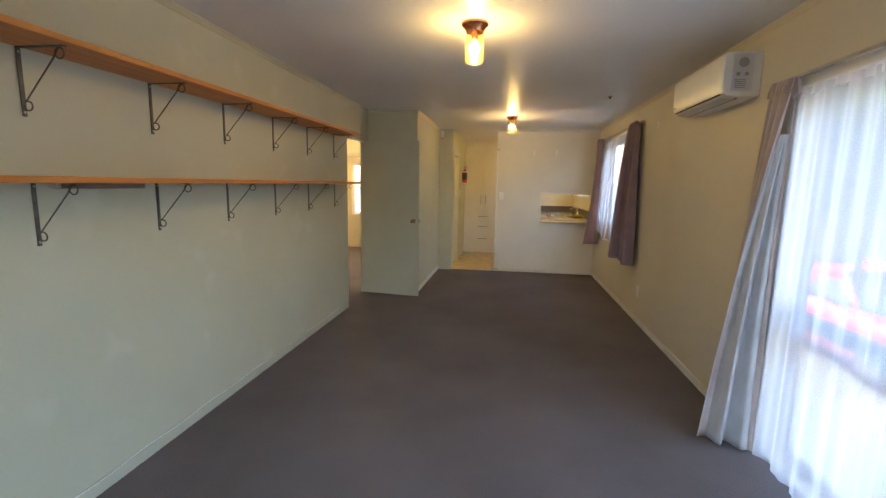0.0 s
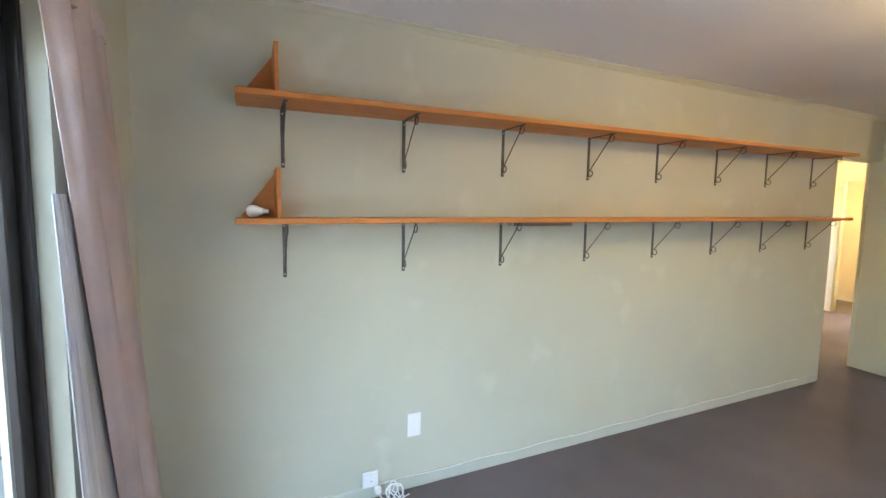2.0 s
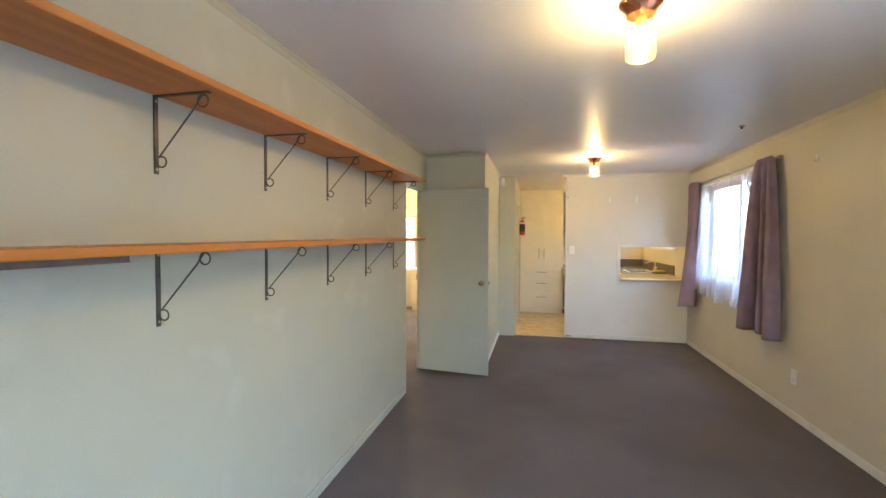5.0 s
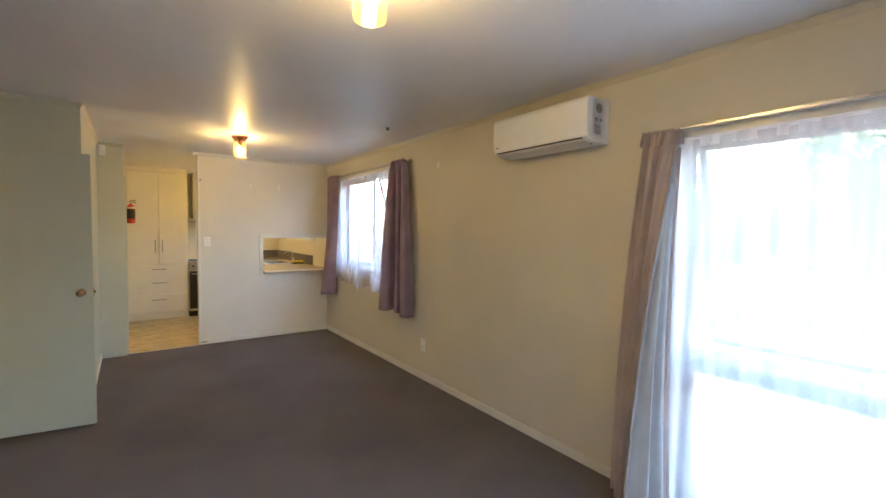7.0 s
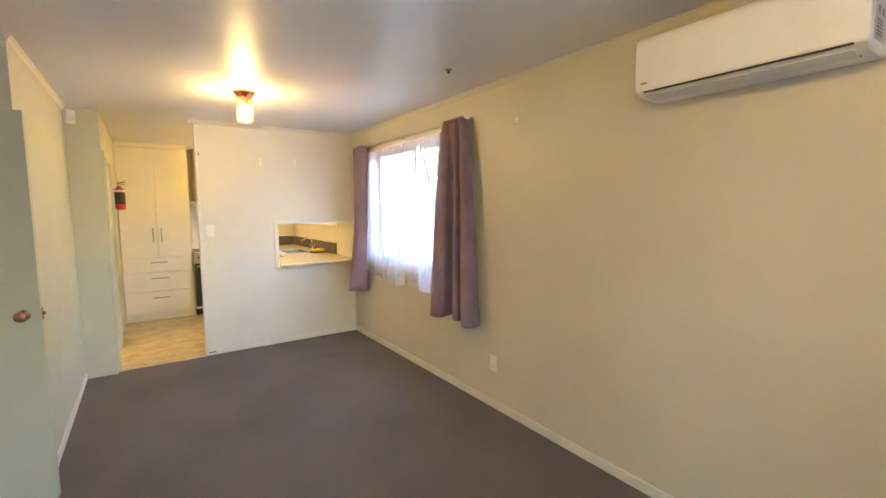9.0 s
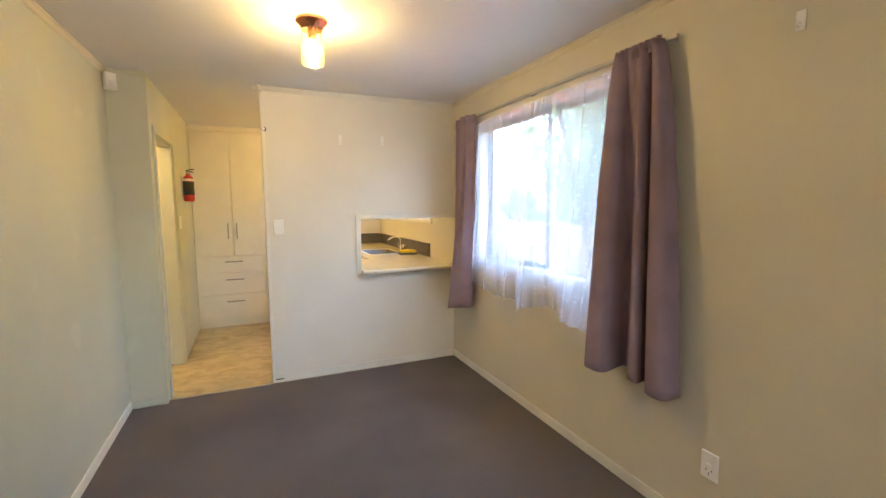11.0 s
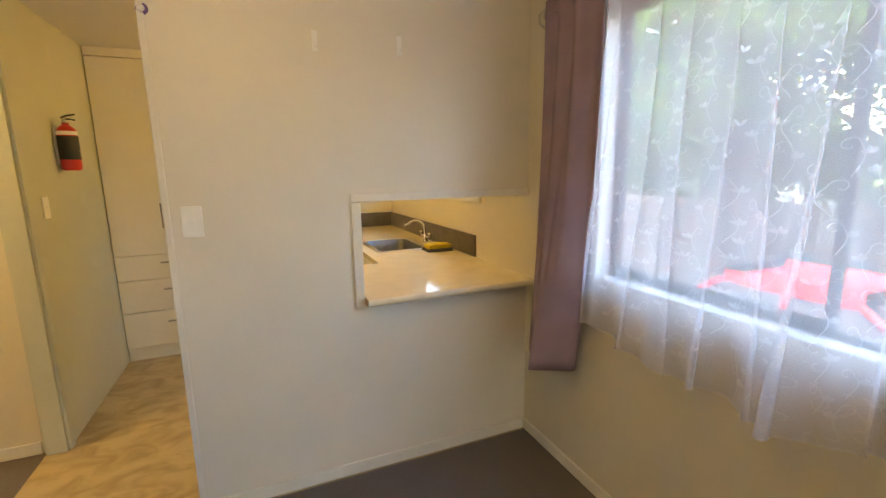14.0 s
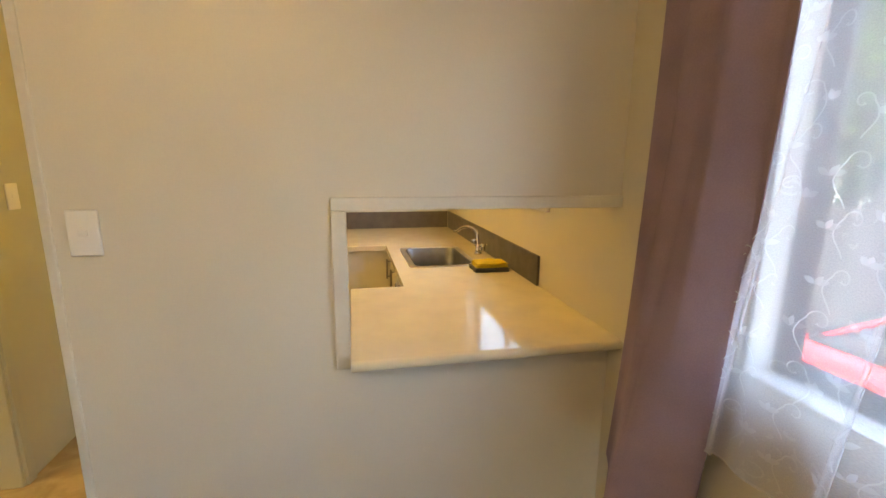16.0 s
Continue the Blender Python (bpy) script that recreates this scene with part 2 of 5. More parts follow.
LABEL = mat("black_label", (0.03, 0.03, 0.035), 0.5, vary=0.1, bump=0.0)
PURPLE = mat("purple_plastic", (0.10, 0.045, 0.22), 0.4, vary=0.04, bump=0.02)
PRINT = mat("grey_print", (0.35, 0.35, 0.36), 0.6, vary=0.05, bump=0.0)
YELLOW = cloth_mat("yellow_cloth", (0.75, 0.57, 0.06), 0.05)
GREYCLOTH = cloth_mat("grey_cloth", (0.14, 0.15, 0.15), 0.05)
BOARD = mat("weathered_timber", (0.10, 0.093, 0.08), 0.8, vary=0.16, scale=3, grain=25, bump=0.4, stretch=(6, 6, 0.7))
wn_, wl_ = BOARD.node_tree.nodes, BOARD.node_tree.links
oi, tint, hue = wn_.new("ShaderNodeObjectInfo"), wn_.new("ShaderNodeMapRange"), wn_.new("ShaderNodeMix")
tint.inputs["To Min"].default_value, tint.inputs["To Max"].default_value = 0.55, 1.35
hue.data_type, hue.blend_type = "RGBA", "MULTIPLY"
hue.inputs["Factor"].default_value = 1
wl_.new(oi.outputs["Random"], tint.inputs["Value"])
wl_.new(wn_["Principled BSDF"].inputs["Base Color"].links[0].from_socket, hue.inputs["A"])
wl_.new(tint.outputs[0], hue.inputs["B"])
wl_.new(hue.outputs["Result"], wn_["Principled BSDF"].inputs["Base Color"])
DECK = mat("deck_timber", (0.40, 0.37, 0.33), 0.75, vary=0.12, scale=3, grain=25, bump=0.3, stretch=(6, 0.7, 6))
GRASS = mat("driveway_gravel", (0.075, 0.073, 0.067), 0.9, vary=0.15, scale=0.8, grain=40, bump=0.6, color2=(0.085, 0.10, 0.065))
BARK = mat("bark", (0.10, 0.085, 0.07), 0.9, vary=0.2, scale=6, grain=30, bump=0.7)
LEAF = cloth_mat("leaf", (0.12, 0.19, 0.06), 0.5)
BROADLEAF = cloth_mat("broad_leaf", (0.17, 0.26, 0.08), 0.45)
CARRED = mat("car_paint", (0.60, 0.02, 0.025), 0.2, vary=0.02, bump=0.0)
TYRE = mat("rubber", (0.02, 0.02, 0.02), 0.8, vary=0.1, bump=0.2)
BLOCK = mat("pale_weatherboard", (0.24, 0.255, 0.26), 0.6, vary=0.05, scale=2, grain=40, bump=0.15)
HOUSEWALL = mat("grey_weatherboard_paint", (0.12, 0.135, 0.14), 0.6, vary=0.04, scale=2, grain=60, bump=0.1)
ROOF = mat("roof_iron", (0.24, 0.23, 0.23), 0.5, vary=0.06, bump=0.1)


# ---- mesh helpers ----
ORIGIN = {}


def thing(name, at, label, category, group="", kind=""):
    ob = new(name)
    ob.empty_display_size = 0.1
    ob.location = at
    ORIGIN[ob] = Vector(at)
    return tagged(ob, label, category, group, kind)


def finish(name, bm, material, smooth=40, bevel=0.0):
    bmesh.ops.recalc_face_normals(bm, faces=bm.faces)
    me = bpy.data.meshes.new(name)
    bm.to_mesh(me)
    bm.free()
    me.materials.append(material)
    if smooth:
        for p in me.polygons:
            p.use_smooth = True
        me.set_sharp_from_angle(angle=radians(smooth))
    ob = new(name, me)
    if bevel:
        b = ob.modifiers.new("bevel", "BEVEL")
        b.width, b.segments, b.limit_method = bevel, 2, "ANGLE"
    return ob


def part(name, bm, material, parent, label="", bevel=0.0, smooth=40):
    """One mesh, drawn in world metres, under a thing or a part."""
    bmesh.ops.translate(bm, verts=bm.verts, vec=-ORIGIN[parent])
    ob = finish(name, bm, material, smooth, bevel)
    ob.parent = parent
    ORIGIN[ob] = ORIGIN[parent]
    return tagged(ob, label)


def single(name, bm, material, at, label, category, group="", kind="", bevel=0.0, smooth=40):
    """A thing of one mesh, with its origin at its base."""
    bmesh.ops.translate(bm, verts=bm.verts, vec=-Vector(at))
    ob = finish(name, bm, material, smooth, bevel)
    ob.location = at
    ORIGIN[ob] = Vector(at)
    return tagged(ob, label, category, group, kind)


def box(bm, x0, x1, y0, y1, z0, z1, m=None):
    v = [bm.verts.new((x, y, z)) for z in (z0, z1) for y in (y0, y1) for x in (x0, x1)]
    for f in ((0, 2, 3, 1), (4, 5, 7, 6), (0, 1, 5, 4), (2, 6, 7, 3), (0, 4, 6, 2), (1, 3, 7, 5)):
        bm.faces.new([v[i] for i in f])
    if m:
        bmesh.ops.transform(bm, matrix=m, verts=v)
    return bm


def B(*a, m=None):
    return box(bmesh.new(), *a, m=m)


def tube(bm, pts, r, n=8, cap=True):
    """A round bar along a run of points; r is one radius or one for each point."""
    pts = [Vector(p) for p in pts]
    rs = r if isinstance(r, (list, tuple)) else [r] * len(pts)
    rings, side = [], None
    for i, p in enumerate(pts):
        d = (pts[min(i + 1, len(pts) - 1)] - pts[max(i - 1, 0)]).normalized()
        if side is None:
            side = d.orthogonal().normalized()
        side = (side - d * side.dot(d)).normalized()
        up = d.cross(side)
        rings.append([bm.verts.new(p + (side * math.cos(a) + up * math.sin(a)) * rs[i]) for a in (2 * math.pi * k / n for k in range(n))])
    for a, b in zip(rings, rings[1:]):
        for k in range(n):
            bm.faces.new((a[k], a[(k + 1) % n], b[(k + 1) % n], b[k]))
    if cap:
        bm.faces.new(rings[0][::-1])
        bm.faces.new(rings[-1])
    return bm


def T(pts, r, n=8):
    return tube(bmesh.new(), pts, r, n)


def lathe(bm, profile, at, axis="Z", n=28):
    """A turned shape: (radius, height) pairs about an axis."""
    at = Vector(at)
    turn = {"Z": Matrix.Identity(3), "X": Matrix.Rotation(radians(90), 3, "Y"), "-Y": Matrix.Rotation(radians(90), 3, "X"), "Y": Matrix.Rotation(radians(-90), 3, "X")}[axis]
    rings = []
    for r, h in profile:
        rings.append([bm.verts.new(at + turn @ Vector((r * math.cos(a), r * math.sin(a), h))) for a in (2 * math.pi * k / n for k in range(n))])
    for a, b in zip(rings, rings[1:]):
        for k in range(n):
            bm.faces.new((a[k], a[(k + 1) % n], b[(k + 1) % n], b[k]))
    if profile[0][0] > 0:
        bm.faces.new(rings[0][::-1])
    if profile[-1][0] > 0:
        bm.faces.new(rings[-1])
    return bm


def V(profile, at, axis="Z", n=28):
    return lathe(bmesh.new(), profile, at, axis, n)


def wall(name, axis, at, thick, u0, u1, z0, z1, holes, material, label):
    """A wall across x or y with openings (u0, u1, z0, z1) that go right through it."""
    bm = bmesh.new()
    us = sorted({u0, u1, *(h[0] for h in holes), *(h[1] for h in holes)})
    zs = sorted({z0, z1, *(h[2] for h in holes), *(h[3] for h in holes)})
    for a, b in zip(us, us[1:]):
        for c, d in zip(zs, zs[1:]):
            if any(h[0] < (a + b) / 2 < h[1] and h[2] < (c + d) / 2 < h[3] for h in holes):
                continue
            if axis == "x":
                box(bm, min(at, at + thick), max(at, at + thick), a, b, c, d)
            else:
                box(bm, a, b, min(at, at + thick), max(at, at + thick), c, d)
    bmesh.ops.remove_doubles(bm, verts=bm.verts, dist=0.0002)
    seen = {}
    for f in bm.faces:
        seen.setdefault(tuple(sorted(v.index for v in f.verts)), []).append(f)
    bm.verts.index_update()
    seen = {}
    for f in bm.faces:
        seen.setdefault(tuple(sorted(v.index for v in f.verts)), []).append(f)
    bmesh.ops.delete(bm, geom=[f for fs in seen.values() if len(fs) > 1 for f in fs], context="FACES_ONLY")
    return tagged(finish(name, bm, material, 0), label, "wall", kind="structure")


def strip(name, bm, material, label, bevel=0.004):
    return tagged(finish(name, bm, material, 30, bevel), label, "trim", kind="structure")


def sheet(rows, cols, place):
    """A cloth grid with UVs in metres; place(u, v) gives a point and its UV."""
    bm = bmesh.new()
    uvl = bm.loops.layers.uv.new("uv")
    g = [[place(i / cols, j / rows) for i in range(cols + 1)] for j in range(rows + 1)]
    vs = [[bm.verts.new(p[0]) for p in r] for r in g]
    for j in range(rows):
        for i in range(cols):
            f = bm.faces.new((vs[j][i], vs[j][i + 1], vs[j + 1][i + 1], vs[j + 1][i]))
            for loop, (a, b) in zip(f.loops, ((j, i), (j, i + 1), (j + 1, i + 1), (j + 1, i))):
                loop[uvl].uv = g[a][b][1]
    return bm


def thicken(ob, t=0.003):
    s = ob.modifiers.new("thickness", "SOLIDIFY")
    s.thickness, s.offset = t, 0
    return ob


# ---- plan ----
XL, XR, YS, YP, YK = -1.54, 1.705, 0.085, 7.777, 10.36
H = 2.365
XN, YN, XK = -0.893, 7.70, -0.66      # cupboard side wall, its return, the kitchen's side wall
YD0, YD1, DH = 5.10, 5.86, 1.985      # doorway in the shelf wall
OUT = 0.13

# floors
tagged(finish("floor", B(XL - 0.1, XR, YS - 0.1, 7.755, -0.12, 0), CARPET, 0), "dark grey-brown cut-pile carpet on the living room floor", "carpet", kind="structure")
tagged(finish("floor_kitchen", B(XK - 0.1, XR, 7.755, YK, -0.12, -0.002), VINYL, 0), "beige marbled vinyl flooring in the kitchen", "vinyl floor", kind="structure")
tagged(finish("floor_hall", B(-4.2, XL - 0.1, 4.2, 9.9, -0.12, -0.001), CARPET, 0), "grey carpet in the hall and the rooms behind", "carpet", kind="structure")
tagged(finish("floor_back_room", B(XL - 0.1, XK - 0.1, 7.755, 9.6, -0.12, -0.001), CARPET, 0), "dark carpet in the room beside the kitchen", "carpet", kind="structure")
bm = B(-4.3, XR + OUT, YS - OUT, YK + OUT, H, H + 0.12)
tagged(finish("ceiling", bm, CEIL, 0), "smooth off-white semi-gloss painted ceiling", "ceiling", kind="structure")

# walls
WIN = (5.62, 7.27, 0.985, 2.10)       # dining window
SLD = (0.95, 2.80, 0.02, 1.955)       # sliding door in the long wall
KWN = (8.34, 9.70, 1.283, 2.05)       # kitchen window
END = (-0.76, 1.04, 0.02, 1.955)      # sliding door in the end wall
wall("wall_shelves", "x", XL, -0.1, YS - OUT, 9.6, 0, H, [(YD0, YD1, 0, DH), (YD1 + 0.11, 9.6, 0, H)], SAGE, "sage green painted plaster wall behind the shelves")
wall("wall_windows", "x", XR, OUT, YS - OUT, YK + OUT, 0, H, [WIN, SLD, KWN], CREAM, "cream painted plaster wall with a window and a full-height window")
wall("wall_end", "y", YS, -OUT, XL, XR, 0, H, [END], SAGE, "sage painted end wall with a glazed sliding door")
wall("wall_partition", "y", YP, 0.09, 0.078, XR, 0, H, [(0.822, XR, 0.85, 1.335)], PALE, "pale painted partition wall with a serving hatch")
wall("wall_cupboard_front", "y", 5.875, 0.09, XL - 0.1, XN, 0, H, [], SAGE, "sage painted wall behind the open door")
wall("wall_cupboard_side", "x", XN, -0.09, 5.965, YN, 0, H, [], SAGE, "pale sage painted wall beside the dining area")
wall("wall_return", "y", YN, 0.09, XN - 0.09, XK, 0, H, [], SAGE, "short painted return wall before the kitchen")
wall("wall_kitchen_side", "x", XK, -0.09, YN + 0.09, YK, 0, H, [(7.84, 8.60, 0, DH)], SAGE, "pale sage painted kitchen wall with a doorway")
wall("wall_kitchen_end", "y", YK, OUT, XK - 0.09, XR, 0, H, [], CREAM, "cream painted kitchen end wall")
wall("wall_hall_west", "x", -4.2, -0.1, 4.2, 9.9, 0, H, [(7.1, 8.3, 0.9, 2.0)], CREAM, "pale hall wall with a window")
wall("wall_hall_south", "y", 4.2, -0.1, -4.3, XL - 0.1, 0, H, [], CREAM, "pale hall wall")
wall("wall_hall_north", "y", 9.9, 0.1, -4.3, XK - 0.09, 0, H, [(-3.25, -2.80, 0.75, 1.90)], CREAM, "cream wall of the far room with a window")
wall("wall_back_room", "y", 8.62, 0.09, -4.2, XK - 0.09, 0, H, [(-3.02, -2.26, 0, DH)], CREAM, "cream wall at the end of the hall with a doorway")

wall("wall_back_room_side", "x", -1.9, -0.09, 7.79, 8.62, 0, H, [], CREAM, "cream inner wall of the room beside the kitchen")

# skirting and cornice
bm = bmesh.new()
for a in ((XL, XL + 0.012, YS, YD0 - 0.02, 0, 0.065), (XL + 0.012, -0.95, YS, YS + 0.012, 0, 0.065)):
    box(bm, *a)
strip("baseboard_shelves", bm, SAGE_GLOSS, "low sage painted skirting board")
strip("baseboard_windows", B(XR - 0.012, XR, SLD[1] + 0.06, YP, 0, 0.062), TRIM, "low white painted skirting board")
strip("baseboard_partition", B(0.075, XR - 0.012, YP - 0.012, YP, 0, 0.062), TRIM, "low white painted skirting board")
strip("baseboard_cupboard", B(XN, XN + 0.012, 5.875, YN - 0.012, 0, 0.062), TRIM, "low white painted skirting board")
strip("baseboard_return", B(XN + 0.012, XK, YN - 0.012, YN, 0, 0.062), SAGE_GLOSS, "low painted skirting board")


def cornice(name, a, b, inward, paint):
    """A small scotia between wall and ceiling."""
    a, b, w = Vector((*a, H)), Vector((*b, H)), Vector((*inward, 0))
    prof = [(0.0, 0.0), (0.022, 0.0), (0.022, -0.005), (0.015, -0.009), (0.009, -0.017), (0.006, -0.03), (0.0, -0.034)]
    bm = bmesh.new()
    ends = [[bm.verts.new(p + w * u + Vector((0, 0, v))) for u, v in prof] for p in (a, b)]
    n = len(prof)
    for k in range(n):
        bm.faces.new((ends[0][k], ends[0][(k + 1) % n], ends[1][(k + 1) % n], ends[1][k]))
    bm.faces.new(ends[0])
    bm.faces.new(ends[1][::-1])
    return tagged(finish(name, bm, paint, 50), "slim painted scotia moulding under the ceiling", "trim", kind="structure")


cornice("trim_shelves", (XL, YS), (XL, 5.875), (1, 0), SAGE)
cornice("trim_windows", (XR, YS), (XR, YP), (-1, 0), CREAM)
cornice("trim_end", (XL, YS), (XR, YS), (0, 1), SAGE)
cornice("trim_cupboard_front", (XL, 5.875), (XN, 5.875), (0, -1), SAGE)
cornice("trim_cupboard", (XN, 5.875), (XN, YN), (1, 0), CREAM)
cornice("trim_return", (XN, YN), (XK, YN), (0, -1), SAGE)
cornice("trim_partition", (0.02, YP), (XR, YP), (0, -1), TRIM)
cornice("trim_partition_end", (0.065, YP + 0.09), (0.065, YP - 0.045), (-1, 0), TRIM)
strip("trim_partition_edge", B(0.064, 0.088, YP - 0.006, YP + 0.096, 0, H - 0.05), TRIM, "white painted timber edge of the partition", 0.003)
strip("trim_carpet_bar", B(XK, 0.06, 7.745, 7.77, 0, 0.006), STEEL, "flat metal joint bar between carpet and vinyl", 0.002)

# hatch frame
strip("trim_hatch_top", B(0.779, XR - 0.001, YP - 0.014, YP, 1.328, 1.366), TRIM, "white painted top board of the hatch frame", 0.003)
strip("trim_hatch_side", B(0.779, 0.822, YP - 0.014, YP, 0.842, 1.327), TRIM, "white painted side board of the hatch frame", 0.003)


# ---- doors ----
def door(name, hinge, yaw, width, height, label, knob_side=1):
    d = thing(name, (hinge[0], hinge[1], 0.0), label, "door", kind="structure")
    m = pose(hinge[0], hinge[1], 0, 0, 0, yaw)
    part("leaf", B(0, width, -0.018, 0.018, 0.012, height, m=m), DOORPAINT, d, "plain flush painted door leaf", 0.002)
    for s in (-1, 1):
        bm = V([(0.0, 0.0), (0.027, 0.0), (0.027, 0.006), (0.012, 0.01), (0.011, 0.024), (0.024, 0.03), (0.028, 0.042), (0.024, 0.054), (0.012, 0.06), (0.0, 0.06)], (0, 0, 0), "Y" if s > 0 else "-Y")
        bmesh.ops.transform(bm, matrix=m @ pose(width - 0.065, s * 0.018, 0.985), verts=bm.verts)
        part("knob", bm, BRONZE, d, "round bronze door knob")
    part("latch_plate", B(width, width + 0.002, -0.011, 0.011, 0.955, 1.015, m=m), BRONZE, d, "thin metal latch plate")
    part("latch", B(width + 0.002, width + 0.012, -0.006, 0.006, 0.978, 0.992, m=m), BRONZE, d)
    for z in (0.22, 1.72):
        bm = T([m @ Vector((-0.006, -0.02, z)), m @ Vector((-0.006, -0.02, z + 0.09))], 0.006)
        part("hinge", bm, STEEL, d, "painted butt hinge")
    return d


door("door_1", (-1.585, 5.815), -7.0, 0.76, 1.975, "sage painted flush door standing open against the wall")

# frames of the two inner doorways
bm = bmesh.new()
box(bm, XL - 0.1, XL + 0.0, YD0 - 0.0, YD0 + 0.018, 0, DH)
box(bm, XL - 0.1, XL + 0.0, YD1 - 0.018, YD1, 0, DH)
box(bm, XL - 0.1, XL + 0.0, YD0 + 0.018, YD1 - 0.018, DH - 0.018, DH)
strip("trim_door_frame", bm, SAGE_GLOSS, "painted timber jamb lining of the hall doorway", 0.002)
bm = bmesh.new()
for x0, x1 in ((XK, XK + 0.014), (XK - 0.104, XK - 0.09)):
    box(bm, x0, x1, 7.795, 7.845, 0, DH + 0.045)
    box(bm, x0, x1, 8.595, 8.645, 0, DH + 0.045)
    box(bm, x0, x1, 7.845, 8.595, DH - 0.005, DH + 0.045)
box(bm, XK - 0.09, XK, 7.84, 7.862, 0, DH)
box(bm, XK - 0.09, XK, 8.578, 8.60, 0, DH)
box(bm, XK - 0.09, XK, 7.862, 8.578, DH - 0.022, DH)
strip("trim_kitchen_door_frame", bm, SAGE_GLOSS, "painted architrave and jamb of the kitchen side doorway", 0.002)
bm = bmesh.new()
for x0, x1 in ((-3.07, -3.02), (-2.26, -2.21)):
    box(bm, x0, x1, 8.604, 8.62, 0, DH + 0.05)
box(bm, -3.02, -2.26, 8.604, 8.62, DH, DH + 0.05)
box(bm, -3.02, -3.0, 8.62, 8.71, 0, DH)
box(bm, -2.28, -2.26, 8.62, 8.71, 0, DH)
box(bm, -3.0, -2.28, 8.62, 8.71, DH - 0.02, DH)
strip("trim_hall_end_frame", bm, SAGE_GLOSS, "painted door frame at the end of the hall", 0.002)
strip("baseboard_back_room", B(-1.89, XK - 0.12, 8.608, 8.62, 0, 0.07), TRIM, "white skirting in the room beside the kitchen")


# ---- windows and sliding doors ----
def frame_bars(bm, axis, at, depth, u0, u1, z0, z1, w):
    def bar(a, b, c, d):
        if axis == "x":
            box(bm, at, at + depth, a, b, c, d)
        else:
            box(bm, a, b, at, at + depth, c, d)
    bar(u0, u1, z0, z0 + w)
    bar(u0, u1, z1 - w, z1)
    bar(u0, u0 + w, z0 + w, z1 - w)
    bar(u1 - w, u1, z0 + w, z1 - w)
    return bm


def glazed(name, axis, at, depth, opening, panes, label, frame_mat, category, sash=0.04, transom=None, ajar=None):
    """A frame in an opening, with sashes that each hold a pane. ajar: the number of a sash hung at its top and the degrees by which it is pushed out."""
    u0, u1, z0, z1 = opening
    w = thing(name, (at, (u0 + u1) / 2, z0) if axis == "x" else ((u0 + u1) / 2, at, z0), label, category, kind="structure")
    part("window_frame", frame_bars(bmesh.new(), axis, at, depth, u0, u1, z0, z1, 0.024), frame_mat, w, "", 0.003)
    step = (u1 - u0 - 0.048) / panes
    levels = [(z0 + 0.026, z1 - 0.026)]
    if transom:
        levels = [(transom + 0.025, z1 - 0.026), (z0 + 0.026, transom - 0.025)]
        part("transom", B(at, at + depth, u0 + 0.024, u1 - 0.024, transom - 0.024, transom + 0.024), frame_mat, w, "", 0.003)
    count = 0
    for c, d in levels:
        for i in range(panes):
            a, b = u0 + 0.024 + i * step, u0 + 0.024 + (i + 1) * step
            bm = frame_bars(bmesh.new(), axis, at + depth * 0.25, depth * 0.4, a + 0.002, b - 0.002, c, d, sash)
            mid = at + depth * 0.45
            p = (mid - 0.003, mid + 0.003, a + sash, b - sash, c + sash, d - sash)
            gm = B(*p) if axis == "x" else B(p[2], p[3], p[0], p[1], p[4], p[5])
            if ajar and ajar[0] == count:
                turn = pose(at + depth, 0, d, 0, -ajar[1], 0) @ pose(-at - depth * 0.25, 0, -d)
                for x in (bm, gm):
                    bmesh.ops.transform(x, matrix=turn, verts=x.verts)
            sh = part("sash", bm, frame_mat, w, "sash pushed open" if ajar and ajar[0] == count else "", 0.003)
            pane = part("pane", gm, GLASS, sh, "clear glass pane", smooth=0)
            pane.visible_shadow = False
            count += 1
    return w


glazed("window_1", "x", XR + 0.075, 0.05, WIN, 2, "dark aluminium dining window with one awning sash pushed open", ALU, "window", 0.03, ajar=(0, 17))
glazed("window_2", "x", XR + 0.075, 0.05, KWN, 2, "dark aluminium window above the kitchen bench", ALU, "window", 0.024)
glazed("window_5", "x", XR + 0.075, 0.05, SLD, 2, "full-height dark aluminium window with an awning sash pushed open", ALU, "window", 0.034, 0.80, (1, 12))
glazed("door_3", "y", YS - 0.10, 0.06, END, 2, "dark aluminium glazed sliding door in the end wall", ALU, "sliding door", 0.055)
glazed("window_4", "y", 9.94, 0.05, (-3.25, -2.80, 0.75, 1.90), 1, "tall white framed window at the end of the hall", WHITEALU, "window", 0.024)
glazed("window_3", "x", -4.27, 0.05, (7.1, 8.3, 0.9, 2.0), 1, "white framed window in the far room", WHITEALU, "window", 0.024)


def reveal(name, axis, at, opening, label, w=0.055, floor=False):
    """Flat timber boards round an opening, on the room's face."""
    u0, u1, z0, z1 = opening
    bm = bmesh.new()

    def bar(a, b, c, d, t=0.014):
        if axis == "x":
            box(bm, at - t, at - 0.0005, a, b, c, d)
        else:
            box(bm, a, b, at + 0.0005, at + t, c, d)
    bar(u0 - w, u1 + w, z1 - 0.004, z1 + w)
    zb = 0 if floor else z0
    bar(u0 - w, u0 + 0.004, zb, z1 - 0.004)
    bar(u1 - 0.004, u1 + w, zb, z1 - 0.004)
    if not floor:
        bar(u0 - w, u1 + w, z0 - 0.03, z0, 0.018)
    return strip(name, bm, TRIM, label, 0.002)


